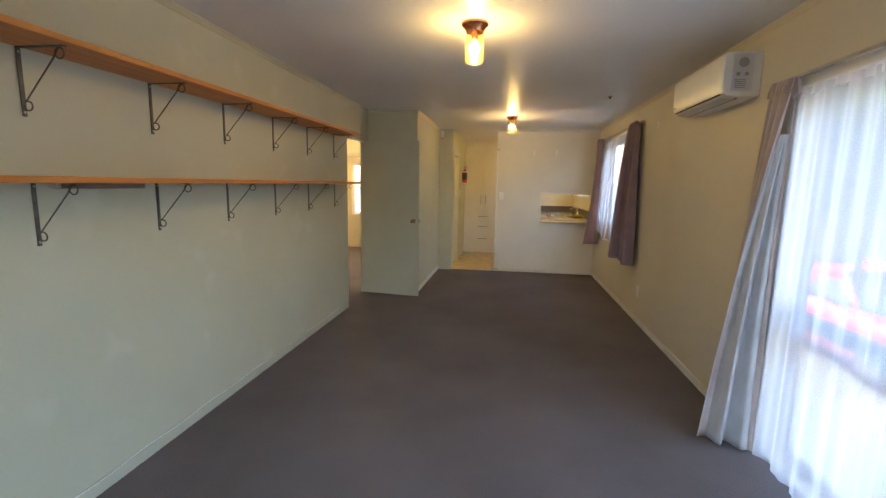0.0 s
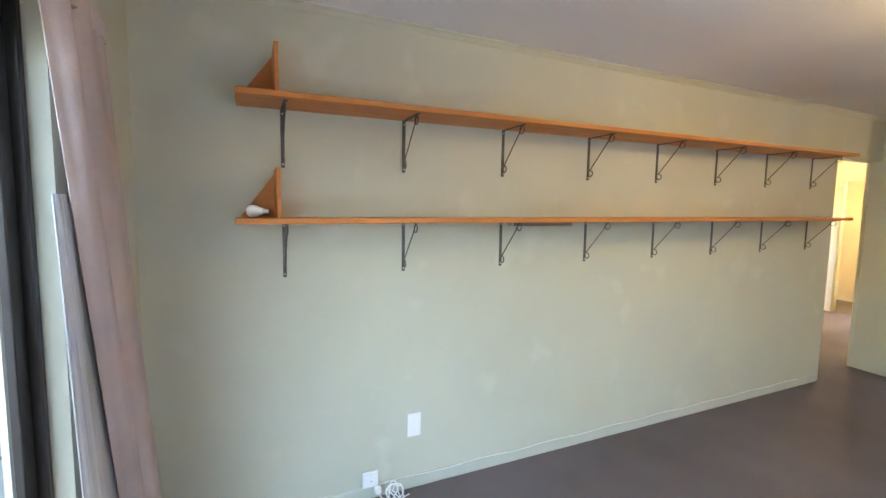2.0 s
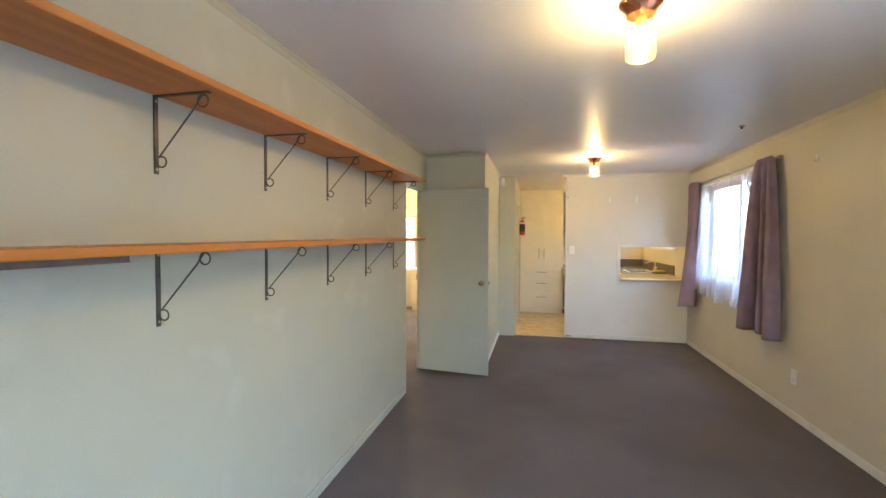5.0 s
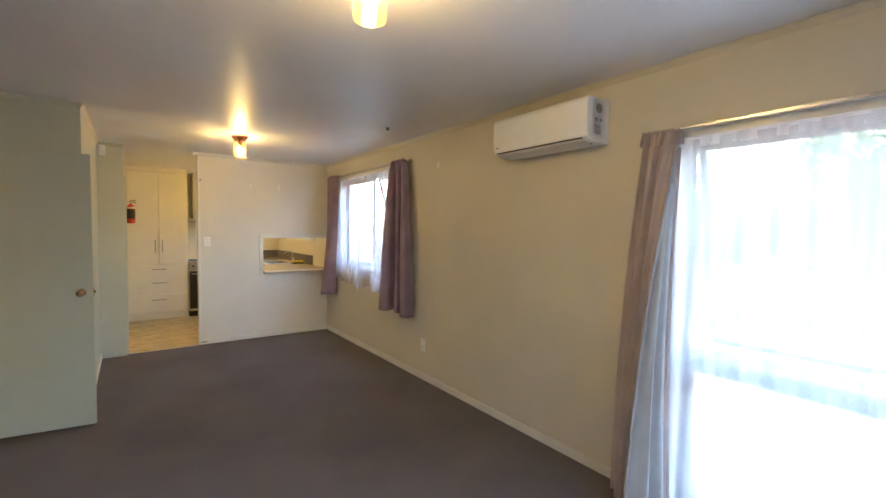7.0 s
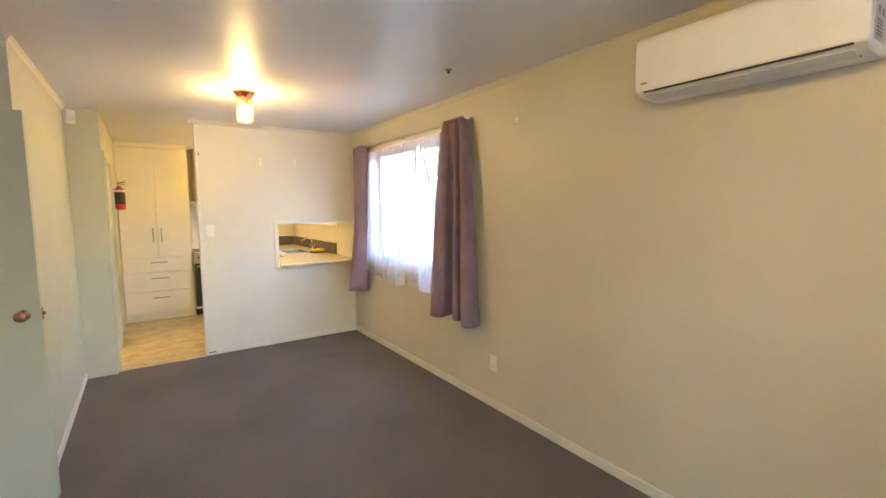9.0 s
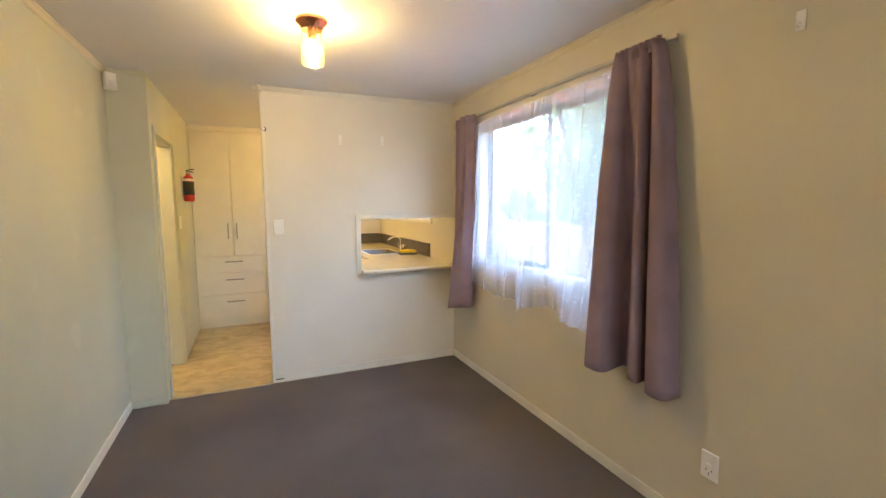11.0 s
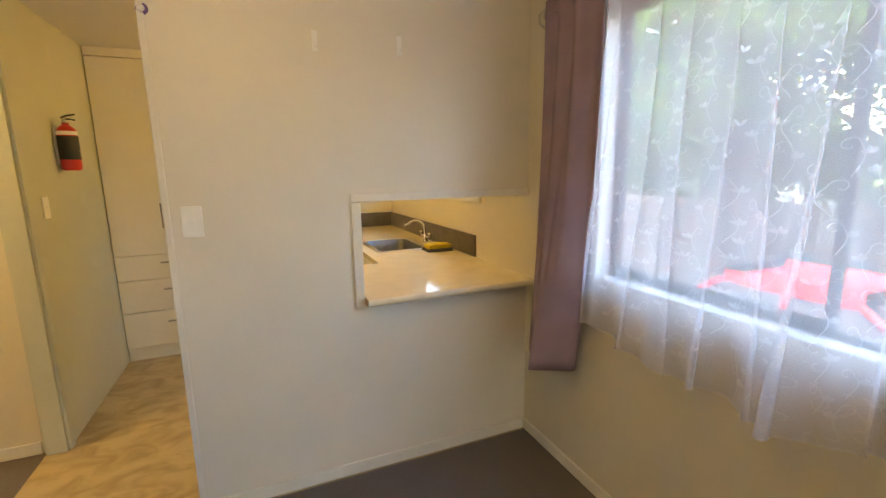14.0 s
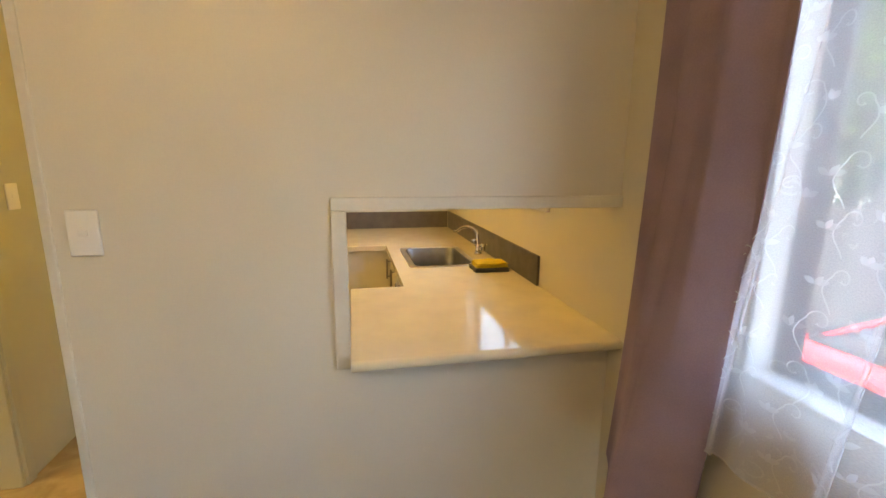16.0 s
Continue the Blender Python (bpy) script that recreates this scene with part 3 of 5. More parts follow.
def liner(name, opening):
    """White timber lining of an opening's depth."""
    u0, u1, z0, z1 = opening
    bm = bmesh.new()
    a, b = XR - 0.001, XR + 0.075
    box(bm, a, b, u0, u0 + 0.018, z0, z1)
    box(bm, a, b, u1 - 0.018, u1, z0, z1)
    box(bm, a, b, u0 + 0.018, u1 - 0.018, z1 - 0.018, z1)
    box(bm, a, b, u0 + 0.018, u1 - 0.018, z0, z0 + 0.018)
    return strip(name, bm, WHITEALU, "white painted timber lining of the window opening", 0.002)


liner("trim_window_lining", WIN)
liner("trim_kitchen_window_lining", KWN)
reveal("trim_window", "x", XR, WIN, "white painted boards and sill round the dining window")
reveal("trim_kitchen_window", "x", XR, KWN, "white painted boards round the kitchen window", 0.045)
reveal("trim_slider", "x", XR, SLD, "cream painted boards round the full-height window", 0.05, True)


# ---- ceiling lights ----
def ceiling_light(at, bulb, label):
    x, y = at
    c = thing("ceiling_light", (x, y, H), label, "ceiling light", "jar ceiling lights")
    part("base", V([(0.0, 0.0), (0.078, 0.0), (0.078, -0.012), (0.07, -0.02), (0.058, -0.034), (0.052, -0.05), (0.0, -0.05)], (x, y, H)), COPPER, c, "round stepped copper ceiling plate")
    part("lamp_holder", V([(0.0, -0.05), (0.02, -0.05), (0.02, -0.085), (0.016, -0.09), (0.0, -0.09)], (x, y, H)), COPPER, c)
    j = part("jar", V([(0.050, -0.045), (0.052, -0.07), (0.054, -0.09), (0.054, -0.205), (0.050, -0.215)], (x, y, H)), JAR, c, "open glass jar shade")
    j.visible_shadow = False
    for a in (30, 150, 270):
        px, py = x + 0.054 * math.cos(radians(a)), y + 0.054 * math.sin(radians(a))
        part("wire", T([(px, py, H - 0.045), (px * 1.0, py, H - 0.10)], 0.0018, 6), COPPER, c)
    part("bulb", V([(0.0, -0.165), (0.014, -0.162), (0.025, -0.150), (0.028, -0.135), (0.025, -0.121), (0.0, -0.121)], (x, y, H)), bulb, c, "lit warm bulb")
    part("bulb_neck", V([(0.0, -0.1205), (0.0255, -0.1205), (0.022, -0.112), (0.015, -0.1), (0.013, -0.09), (0.0, -0.09)], (x, y, H)), PLASTIC, c, "white plastic bulb neck")
    return c


ceiling_light((0.042, 3.0), BULBM, "copper ceiling light with a clear glass jar, lit")
ceiling_light((0.287, 6.384), BULBM, "copper ceiling light with a clear glass jar, lit")
ceiling_light((0.95, 9.1), KBULBM, "copper ceiling light in the kitchen, lit")
ceiling_light((-2.3, 7.4), HBULBM, "copper ceiling light in the hall, lit")
ceiling_light((-1.35, 8.15), RBULBM, "ceiling light in the room beside the kitchen, lit")
ceiling_light((-2.2, 9.35), HBULBM, "ceiling light in the far room, lit")


# ---- shelves on the long wall ----
def level(upper, y):
    """The top of a shelf at y: both rise a little towards the door."""
    return 1.920 + 0.0082 * (y - 0.45) if upper else 1.432 + 0.0058 * (y - 0.45)


def sloped(x0, x1, y0, y1, upper, low, high):
    bm = B(x0, x1, y0, y1, low, high)
    for v in bm.verts:
        v.co.z += level(upper, v.co.y)
    return bm


def shelf(upper, y0, y1, label):
    z = level(upper, (y0 + y1) / 2)
    s = thing("wall_shelf", (XL, (y0 + y1) / 2, z), label, "shelf", "wall shelves")
    part("board", sloped(XL, XL + 0.242, y0, y1, upper, -0.020, 0), SHELF, s, "", 0.002)
    part("edge_strip", sloped(XL + 0.242, XL + 0.250, y0, y1, upper, -0.022, 0.002), SHELF, s, "rounded front edge strip", 0.003)
    return s


shelf(True, 0.455, 4.87, "long orange-stained wooden wall shelf on iron brackets, nearly empty")
shelf(False, 0.445, 4.86, "long orange-stained wooden wall shelf on scrolled iron brackets")
ZU, ZL = level(True, 0.6), level(False, 0.6)


def scroll(cx, cz, r, a0, a1, n=14):
    return [(cx + r * math.cos(a), 0, cz + r * math.sin(a)) for a in (radians(a0 + (a1 - a0) * k / n) for k in range(n + 1))]


def bracket(y, z):
    """An iron shelf bracket: two flat bars and a brace that curls at both ends."""
    b = thing("shelf_bracket", (XL, y, z), "black wrought iron shelf bracket with scrolled brace", "bracket", "shelf brackets")
    part("upright", B(XL, XL + 0.005, y - 0.008, y + 0.008, z - 0.250, z - 0.0005), IRON, b, "", 0.001)
    part("arm", B(XL + 0.005, XL + 0.205, y - 0.008, y + 0.008, z - 0.005, z - 0.0005), IRON, b, "", 0.001)
    pts = scroll(XL + 0.180, z - 0.027, 0.019, -250, 100) + [(XL + 0.150, 0, z - 0.046), (XL + 0.020, 0, z - 0.190)] + scroll(XL + 0.024, z - 0.212, 0.017, 130, -190)
    part("brace", T([(p[0], y, p[2]) for p in pts], 0.0028, 6), IRON, b, "thin rod brace with curled ends")
    for dz in (0.018, 0.235):
        part("screw", V([(0.0, 0.0075), (0.003, 0.007), (0.0045, 0.005), (0.0045, 0.004)], (XL, y, z - dz), "X", 10), STEEL, b)
    return b


first = bracket(0.637, level(True, 0.637) - 0.020)
for upper in (True, False):
    for k, y in enumerate((0.637, 1.199, 1.768, 2.370, 2.948, 3.540, 4.122, 4.733)):
        if k or not upper:
            copy_thing(first, pose(XL, y, level(upper, y) - 0.020))


def book_end(z):
    e = thing("book_end", (XL + 0.1, 0.6, z), "orange-stained wooden triangular book end on the shelf", "book end", "wooden book ends")
    part("upright", B(XL + 0.012, XL + 0.185, 0.598, 0.614, z + 0.002, z + 0.205), SHELF, e, "", 0.002)
    bm = bmesh.new()
    tri = [(0.462, z + 0.002), (0.598, z + 0.002), (0.598, z + 0.188)]
    f = [[bm.verts.new((x, y, zz)) for y, zz in tri] for x in (XL + 0.028, XL + 0.044)]
    bm.faces.new(f[0])
    bm.faces.new(f[1][::-1])
    for k in range(3):
        bm.faces.new((f[0][k], f[1][k], f[1][(k + 1) % 3], f[0][(k + 1) % 3]))
    part("gusset", bm, SHELF, e, "triangular side board", 0.002)


book_end(ZU)
book_end(ZL)

lb = thing("light_bulb", (-1.39, 0.52, ZL + 0.03), "white spare light bulb lying on the lower shelf", "light bulb")
m = pose(-1.39, 0.51, ZL + 0.0275, 0, 0, -20) @ pose(0, 0, 0, -90, 0, 0) @ Matrix.Diagonal((0.82, 0.82, 0.82, 1))
bm = V([(0, -0.033), (0.016, -0.029), (0.027, -0.018), (0.031, -0.002), (0.028, 0.016), (0.020, 0.032), (0.016, 0.045), (0.0155, 0.05)], (0, 0, 0))
bmesh.ops.transform(bm, matrix=m, verts=bm.verts)
part("globe", bm, PLASTIC, lb, "frosted white globe")
bm = V([(0.0155, 0.05), (0.014, 0.052), (0.0125, 0.056), (0.0125, 0.076), (0.008, 0.08), (0, 0.081)], (0, 0, 0))
bmesh.ops.transform(bm, matrix=m, verts=bm.verts)
part("cap", bm, STEEL, lb, "metal bayonet cap")

pl = V([(0, 0.0), (0.03, 0.0), (0.062, 0.012), (0.066, 0.015), (0.062, 0.014), (0.03, 0.003), (0, 0.003)], (-1.44, 1.10, ZU + 0.002))
single("saucer", pl, PLASTIC, (-1.44, 1.10, ZU), "small white saucer resting on the upper shelf", "saucer")

ZL = level(False, 1.975)
rk = thing("utensil_rail", (-1.435, 1.965, ZL - 0.019), "brown metal rail with pale ends fixed under the lower shelf", "rail")
part("rail", B(-1.455, -1.415, 1.765, 2.165, ZL - 0.046, ZL - 0.0215), RAILM, rk, "", 0.003)
for y in (1.762, 2.168):
    part("end_cap", B(-1.457, -1.413, y - 0.008, y + 0.008, ZL - 0.044, ZL - 0.0205), STEEL, rk, "pale metal end cap", 0.003)


# ---- wall plates and small fittings ----
def plate(name, axis, at, u, z, w, h, label, switch=True, category="wall switch", sign=1):
    """A plastic wall plate; axis x: on a wall across x."""
    def bx(a, b, c, d, t0, t1):
        lo, hi = sorted((at + sign * t0, at + sign * t1))
        return B(lo, hi, a, b, c, d) if axis == "x" else B(a, b, lo, hi, c, d)
    p = thing(name, (at, u, z) if axis == "x" else (u, at, z), label, category)
    part("plate", bx(u - w / 2, u + w / 2, z - h / 2, z + h / 2, 0, 0.009), PLASTIC, p, "", 0.004)
    if switch:
        part("rocker", bx(u - 0.011, u + 0.011, z - 0.008, z + 0.010, 0.009, 0.013), PLASTIC, p, "", 0.002)
    return p


plate("light_switch", "y", YP, 0.160, 1.279, 0.075, 0.122, "white plastic light switch on the partition", sign=-1)
plate("light_switch", "x", XK, 8.82, 1.30, 0.072, 0.118, "white plastic light switch on the kitchen wall")
plate("blank_plate", "x", XL, 1.265, 0.345, 0.075, 0.125, "white blank wall plate low on the sage wall", False, "wall plate")
so = plate("power_outlet", "x", XR, 5.20, 0.342, 0.075, 0.118, "white power outlet low on the cream wall", True, "power outlet", -1)
for k, (du, dz) in enumerate(((-0.012, -0.018), (0.012, -0.018), (0.0, -0.034))):
    part("pin_slot", B(XR - 0.0098, XR - 0.0088, 5.20 + du - 0.0015, 5.20 + du + 0.0015, 0.342 + dz - 0.005, 0.342 + dz + 0.005), DARK, so)
jk = plate("phone_jack", "x", XL + 0.012, 1.025, 0.108, 0.082, 0.082, "white telephone jack above the skirting", False, "phone jack")
part("cover", B(XL + 0.021, XL + 0.034, 0.992, 1.058, 0.075, 0.141), PLASTIC, jk, "", 0.004)
part("screw", V([(0.0, 0.0362), (0.004, 0.036), (0.004, 0.034)], (XL, 1.025, 0.108), "X", 10), STEEL, jk)
part("plug", B(XL + 0.034, XL + 0.060, 1.04, 1.072, 0.045, 0.078), PLASTIC, jk, "", 0.004)
pts = [(XL + 0.055, 1.056, 0.05), (XL + 0.075, 1.07, 0.03)]
for k in range(70):
    a = k * 0.36 + 3.4
    r = 0.030 + 0.010 * math.sin(k * 0.9)
    pts.append((XL + 0.085 + 0.022 * math.cos(k * 0.31), 1.115 + r * math.cos(a) + 0.0005 * k, 0.055 + (r + 0.008) * math.sin(a)))
pts += [(XL + 0.09, 1.16, 0.012), (XL + 0.06, 1.22, 0.006)]
single("phone_cable", T(pts, 0.0034, 6), PLASTIC, (XL + 0.07, 1.12, 0), "white telephone cable coiled in loops on the carpet", "cable")
run = [(XL + 0.016, 1.07 + k * 0.1, 0.070 + 0.004 * math.sin(k * 1.3)) for k in range(38)]
single("wall_cable", T(run, 0.0022, 6), PLASTIC, (XL + 0.016, 1.1, 0.07), "thin white cable clipped along the skirting", "cable")

for x, z in ((0.671, 1.985), (1.029, 1.995)):
    hk = thing("adhesive_hook", (x, YP, z), "white plastic adhesive hook on the partition", "hook", "adhesive hooks")
    part("back_plate", B(x - 0.012, x + 0.012, YP - 0.004, YP, z - 0.035, z + 0.045), PLASTIC, hk, "", 0.002)
    part("prong", T([(x, YP - 0.004, z - 0.006), (x, YP - 0.012, z - 0.022), (x, YP - 0.02, z - 0.024), (x, YP - 0.024, z - 0.012)], 0.004, 8), PLASTIC, hk)
hk = thing("adhesive_hook", (XR, 4.98, 2.06), "white plastic adhesive hook on the cream wall", "hook", "adhesive hooks")
part("back_plate", B(XR - 0.004, XR, 4.965, 4.995, 2.03, 2.095), PLASTIC, hk, "", 0.002)
part("prong", T([(XR - 0.004, 4.98, 2.055), (XR - 0.014, 4.98, 2.04), (XR - 0.022, 4.98, 2.045), (XR - 0.024, 4.98, 2.055)], 0.004, 8), PLASTIC, hk)

kn = thing("coat_knob", (0.082, YP, 2.042), "purple round knob with a pale centre on the partition edge", "knob")
part("rose", V([(0, 0), (0.02, 0), (0.02, 0.004), (0.015, 0.006), (0, 0.006)], (0.082, YP, 2.042), "-Y", 20), PURPLE, kn, "purple disc")
part("button", V([(0.010, 0.006), (0.011, 0.012), (0.008, 0.016), (0, 0.017)], (0.082, YP, 2.042), "-Y", 16), PLASTIC, kn)
single("door_catch", B(0.085, 0.15, YP - 0.02, YP - 0.012, 0.026, 0.034), DARK, (0.12, YP - 0.016, 0.03), "small dark metal catch on the skirting", "catch", bevel=0.002)

cs = thing("ceiling_sensor", (1.258, 5.134, H), "small dark round fitting on the ceiling", "ceiling fitting")
part("rose", V([(0, 0), (0.022, 0), (0.022, -0.006), (0.016, -0.01), (0, -0.01)], (1.258, 5.134, H), n=20), GREYPLASTIC, cs)
part("tip", V([(0.009, -0.01), (0.009, -0.02), (0.005, -0.025), (0, -0.026)], (1.258, 5.134, H), n=14), DARK, cs)

pr = thing("motion_detector", (-0.865, 7.67, 2.28), "white plastic alarm detector in the wall corner", "alarm sensor")
m = pose(-0.862, 7.668, 2.275, 0, 0, 40)
part("housing", B(-0.033, 0.033, -0.045, 0.01, -0.055, 0.055, m=m), PLASTIC, pr, "", 0.01)
part("lens", B(-0.022, 0.022, -0.049, -0.044, -0.045, 0.0, m=m), LINING, pr, "", 0.002)
part("bracket", B(-0.018, 0.018, 0.008, 0.03, -0.02, 0.02, m=m), PLASTIC, pr)

# ---- heat pump ----
ac = thing("heat_pump", (XR, 3.612, 1.94), "white wall-mounted heat pump with a grey outlet slot", "heat pump")
bm = bmesh.new()
prof = [(0.0, 0.028), (0.125, 0.028), (0.180, 0.037), (0.204, 0.054), (0.212, 0.085), (0.215, 0.16), (0.214, 0.250), (0.207, 0.272), (0.190, 0.285), (0.0, 0.285)]
a0, a1 = 3.222, 4.002
ends = [[bm.verts.new((XR - u, y, 1.958 + v)) for u, v in prof] for y in (a0, a1)]
for k in range(len(prof)):
    k2 = (k + 1) % len(prof)
    bm.faces.new((ends[0][k], ends[0][k2], ends[1][k2], ends[1][k]))
bm.faces.new(ends[0])
bm.faces.new(ends[1][::-1])
part("body", bm, PLASTIC, ac, "", 0.008, 35)
m = pose(XR - 0.155, 3.612, 2.0015, 0, 9, 0)
part("louvre", B(-0.036, 0.036, -0.352, 0.352, -0.0185, -0.0135, m=m), LOUVRE, ac, "pale grey louvre flap", 0.002)
part("outlet_slot", B(XR - 0.2075, XR - 0.19, 3.26, 3.962, 2.0045, 2.009), DARK, ac, "dark air outlet slot")
part("lower_slot", B(XR - 0.114, XR - 0.104, 3.26, 3.962, 1.983, 1.990), DARK, ac)
part("badge", B(XR - 0.2145, XR - 0.211, 3.945, 3.972, 2.038, 2.046), PRINT, ac, "small grey badge")
lab = part("sticker", B(XR - 0.165, XR - 0.05, a0 - 0.0012, a0 + 0.0005, 2.02, 2.225), LINING, ac, "white paper energy sticker on the end cap")
for k in range(5):
    part("print_bar", B(XR - 0.145, XR - 0.085, a0 - 0.0026, a0 - 0.0014, 2.035 + 0.011 * k, 2.040 + 0.011 * k), PRINT, lab)
part("print_ring", V([(0.020, 0.0014), (0.028, 0.0014), (0.028, 0.0028), (0.020, 0.0028)], (XR - 0.105, a0, 2.18), "-Y", 20), PRINT, lab)
for x in (XR - 0.13, XR - 0.085):
    part("print_mark", B(x - 0.01, x + 0.01, a0 - 0.0026, a0 - 0.0014, 2.105, 2.125), PRINT, lab)
part("top_grille", B(XR - 0.17, XR - 0.03, 3.26, 3.96, 2.2435, 2.246), GREYPLASTIC, ac)


# ---- curtains ----
def drape(top, bottom, folds, amp, sag=0.0, phase=0.0, hem=0.0, seed=1.0, pinch=0.35):
    """Cloth between a top line and a bottom line, in soft uneven folds square to its run."""
    (ta, tb), (ba, bb) = [[Vector(p) for p in e] for e in (top, bottom)]

    def place(u, v):
        a, b = ta.lerp(tb, u), ba.lerp(bb, u)
        p = a.lerp(b, v)
        run = (b - a).length
        p.z -= sag * math.sin(math.pi * v) * 0.2
        along = (tb - ta).normalized()
        out = Vector((along.y, -along.x, 0)).normalized()
        w = 2 * math.pi * folds * (u + 0.03 * math.sin(5 * u + seed) + 0.012 * v * math.sin(9 * u + seed))
        grow = pinch + (1 - pinch) * min(1, v * 1.6)
        d = amp * grow * (math.sin(w + phase) + 0.35 * math.sin(2.3 * w + seed + v) + 0.2 * math.sin(0.6 * w + 2 * v))
        p += out * d + along * (0.25 * amp * math.cos(w * 0.7 + seed) * v)
        p.z += hem * v ** 6 * math.sin(w * 0.5 + seed)
        width = (tb - ta).length * 1.6
        return p, (u * width, v * run)
    return place


def hanging(top, bottom, folds, amp, rows=26, cols=120, **kw):
    return sheet(rows, cols, drape(top, bottom, folds, amp, **kw))


def ribbon(bm, pts, widths):
    """A flat run of stitches along a line drawn on the cloth."""
    last = None
    for k, p in enumerate(pts):
        d = pts[min(k + 1, len(pts) - 1)] - pts[max(k - 1, 0)]
        side = Vector((0, -d.z, d.y)).normalized() * widths[k] / 2
        pair = [bm.verts.new(p + side), bm.verts.new(p - side)]
        if last:
            bm.faces.new((last[0], last[1], pair[1], pair[0]))
        last = pair


def embroidery(place, wide, high, seed):
    """Trailing stems with curled tips and three small leaves, in columns down a net."""
    bm, rnd = bmesh.new(), random.Random(seed)
    step_s, step_h = 0.075, 0.095
    def on(s, h):
        p = place(min(max(s / wide, 0), 1), min(max(h / high, 0), 1))[0]
        return p - Vector((0.0025, 0, 0))
    for c in range(int(wide / step_s)):
        for r in range(int(high / step_h)):
            s0 = (c + 0.5) * step_s + rnd.uniform(-0.012, 0.012)
            h0 = (r + 0.45 + 0.5 * (c % 2)) * step_h + rnd.uniform(-0.012, 0.012)
            m, k = rnd.choice((-1, 1)), rnd.uniform(0.5, 0.72)
            if h0 + 0.09 > high or h0 < 0.06:
                continue
            stem = []
            for i in range(15):
                a = i / 14 * 5.4
                rad = 0.025 * (1 - 0.70 * i / 14)
                stem.append(on(s0 + m * k * (0.012 - rad * math.cos(a)), h0 + k * (0.03 - rad * 1.25 * math.sin(a))))
            ribbon(bm, stem, [0.003] * 14 + [0.006])
            tail = [on(s0 + m * k * (-0.013 - 0.016 * math.sin(i / 7 * 4.2)), h0 + k * (0.03 + 0.115 * i / 7)) for i in range(8)]
            ribbon(bm, tail, [0.003] * 8)
            for a in (0.3, 1.25, 2.3):
                a += rnd.uniform(-0.2, 0.2)
                tip = 0.032 * k
                leaf = [on(s0 + m * (-0.027 + tip * i / 4 * math.cos(a)), h0 + k * 0.062 - tip * (i / 4 - 0.2) * math.sin(a) * (1 if a < 1.8 else 0.8)) for i in range(5)]
                ribbon(bm, leaf, [0.002, 0.009, 0.012, 0.009, 0.001])
    return bm


def through_points(pts, u):
    """A smooth line through a few plan points, at u from 0 to 1."""
    n = len(pts) - 1
    k = min(int(u * n), n - 1)
    f = u * n - k
    q = [Vector(pts[min(max(k + d, 0), n)]) for d in (-1, 0, 1, 2)]
    return 0.5 * (2 * q[1] + (q[2] - q[0]) * f + (2 * q[0] - 5 * q[1] + 4 * q[2] - q[3]) * f * f + (3 * q[1] - q[0] - 3 * q[2] + q[3]) * f ** 3)


def falling(top, bottom, z_top, z_bottom, ease=1.0, seed=0.0, crease=0.004, sway=0.0):
    """Cloth that falls from one plan line to another; its folds open on the way down."""
    width = sum((Vector(q) - Vector(p)).length for p, q in zip(bottom, bottom[1:]))

    def place(u, v):
        a, b = through_points(top, u), through_points(bottom, u)
        p = a.lerp(b, v ** ease)
        za, zb = z_top(u) if callable(z_top) else z_top, z_bottom(u) if callable(z_bottom) else z_bottom
        z = za + (zb - za) * v
        wob = noise.noise(Vector((u * 7 + seed, v * 2.2, seed))) * crease + noise.noise(Vector((u * 19 + seed, v * 5.0, 3.1))) * crease * 0.35
        side = sway * math.sin(math.pi * v)
        return Vector((p.x + wob, p.y + wob * 0.6 + side, z)), (u * width, v * abs(za - zb))
    return place


# dining window: mauve pair, net between, slim track
cu = thing("curtain", (1.62, 7.40, 0.56), "dull mauve curtain bunched open beside the dining window", "curtain", "dining window curtains")
far_top = [(1.668, 7.57), (1.615, 7.52), (1.645, 7.46), (1.60, 7.41), (1.635, 7.35), (1.595, 7.30), (1.635, 7.24), (1.62, 7.175)]
far_low = [(1.665, 7.615), (1.615, 7.60), (1.575, 7.53), (1.485, 7.41), (1.475, 7.375), (1.55, 7.31), (1.615, 7.265), (1.66, 7.30)]
thicken(part("cloth", sheet(34, 110, falling(far_top, far_low, lambda u: 2.155 + 0.02 * math.sin(math.pi * u), lambda u: 0.575 - 0.012 * math.sin(5 * u), 1.3, 1.3, 0.006, -0.015)), MAUVE, cu))
part("heading_tape", hanging(((1.645, 7.555, 2.165), (1.618, 7.18, 2.165)), ((1.645, 7.555, 2.105), (1.618, 7.18, 2.105)), 8, 0.014, 3, 90), MAUVE, cu, "gathered heading")
cu = thing("curtain", (1.60, 5.55, 0.60), "dull mauve curtain in deep folds beside the dining window", "curtain", "dining window curtains")
near_top = [(1.655, 5.73), (1.615, 5.715), (1.65, 5.67), (1.615, 5.64), (1.65, 5.60), (1.615, 5.575), (1.65, 5.54), (1.615, 5.51), (1.65, 5.475)]
near_low = [(1.665, 5.76), (1.505, 5.75), (1.49, 5.665), (1.535, 5.635), (1.66, 5.655), (1.665, 5.565), (1.575, 5.535), (1.545, 5.50), (1.565, 5.475), (1.655, 5.50), (1.56, 5.42), (1.565, 5.335), (1.665, 5.325)]
thicken(part("cloth", sheet(36, 150, falling(near_top, near_low, 2.165, lambda u: 0.645 - 0.04 * u - 0.012 * math.sin(9 * u), 0.6, 4.1, 0.007)), MAUVE, cu))
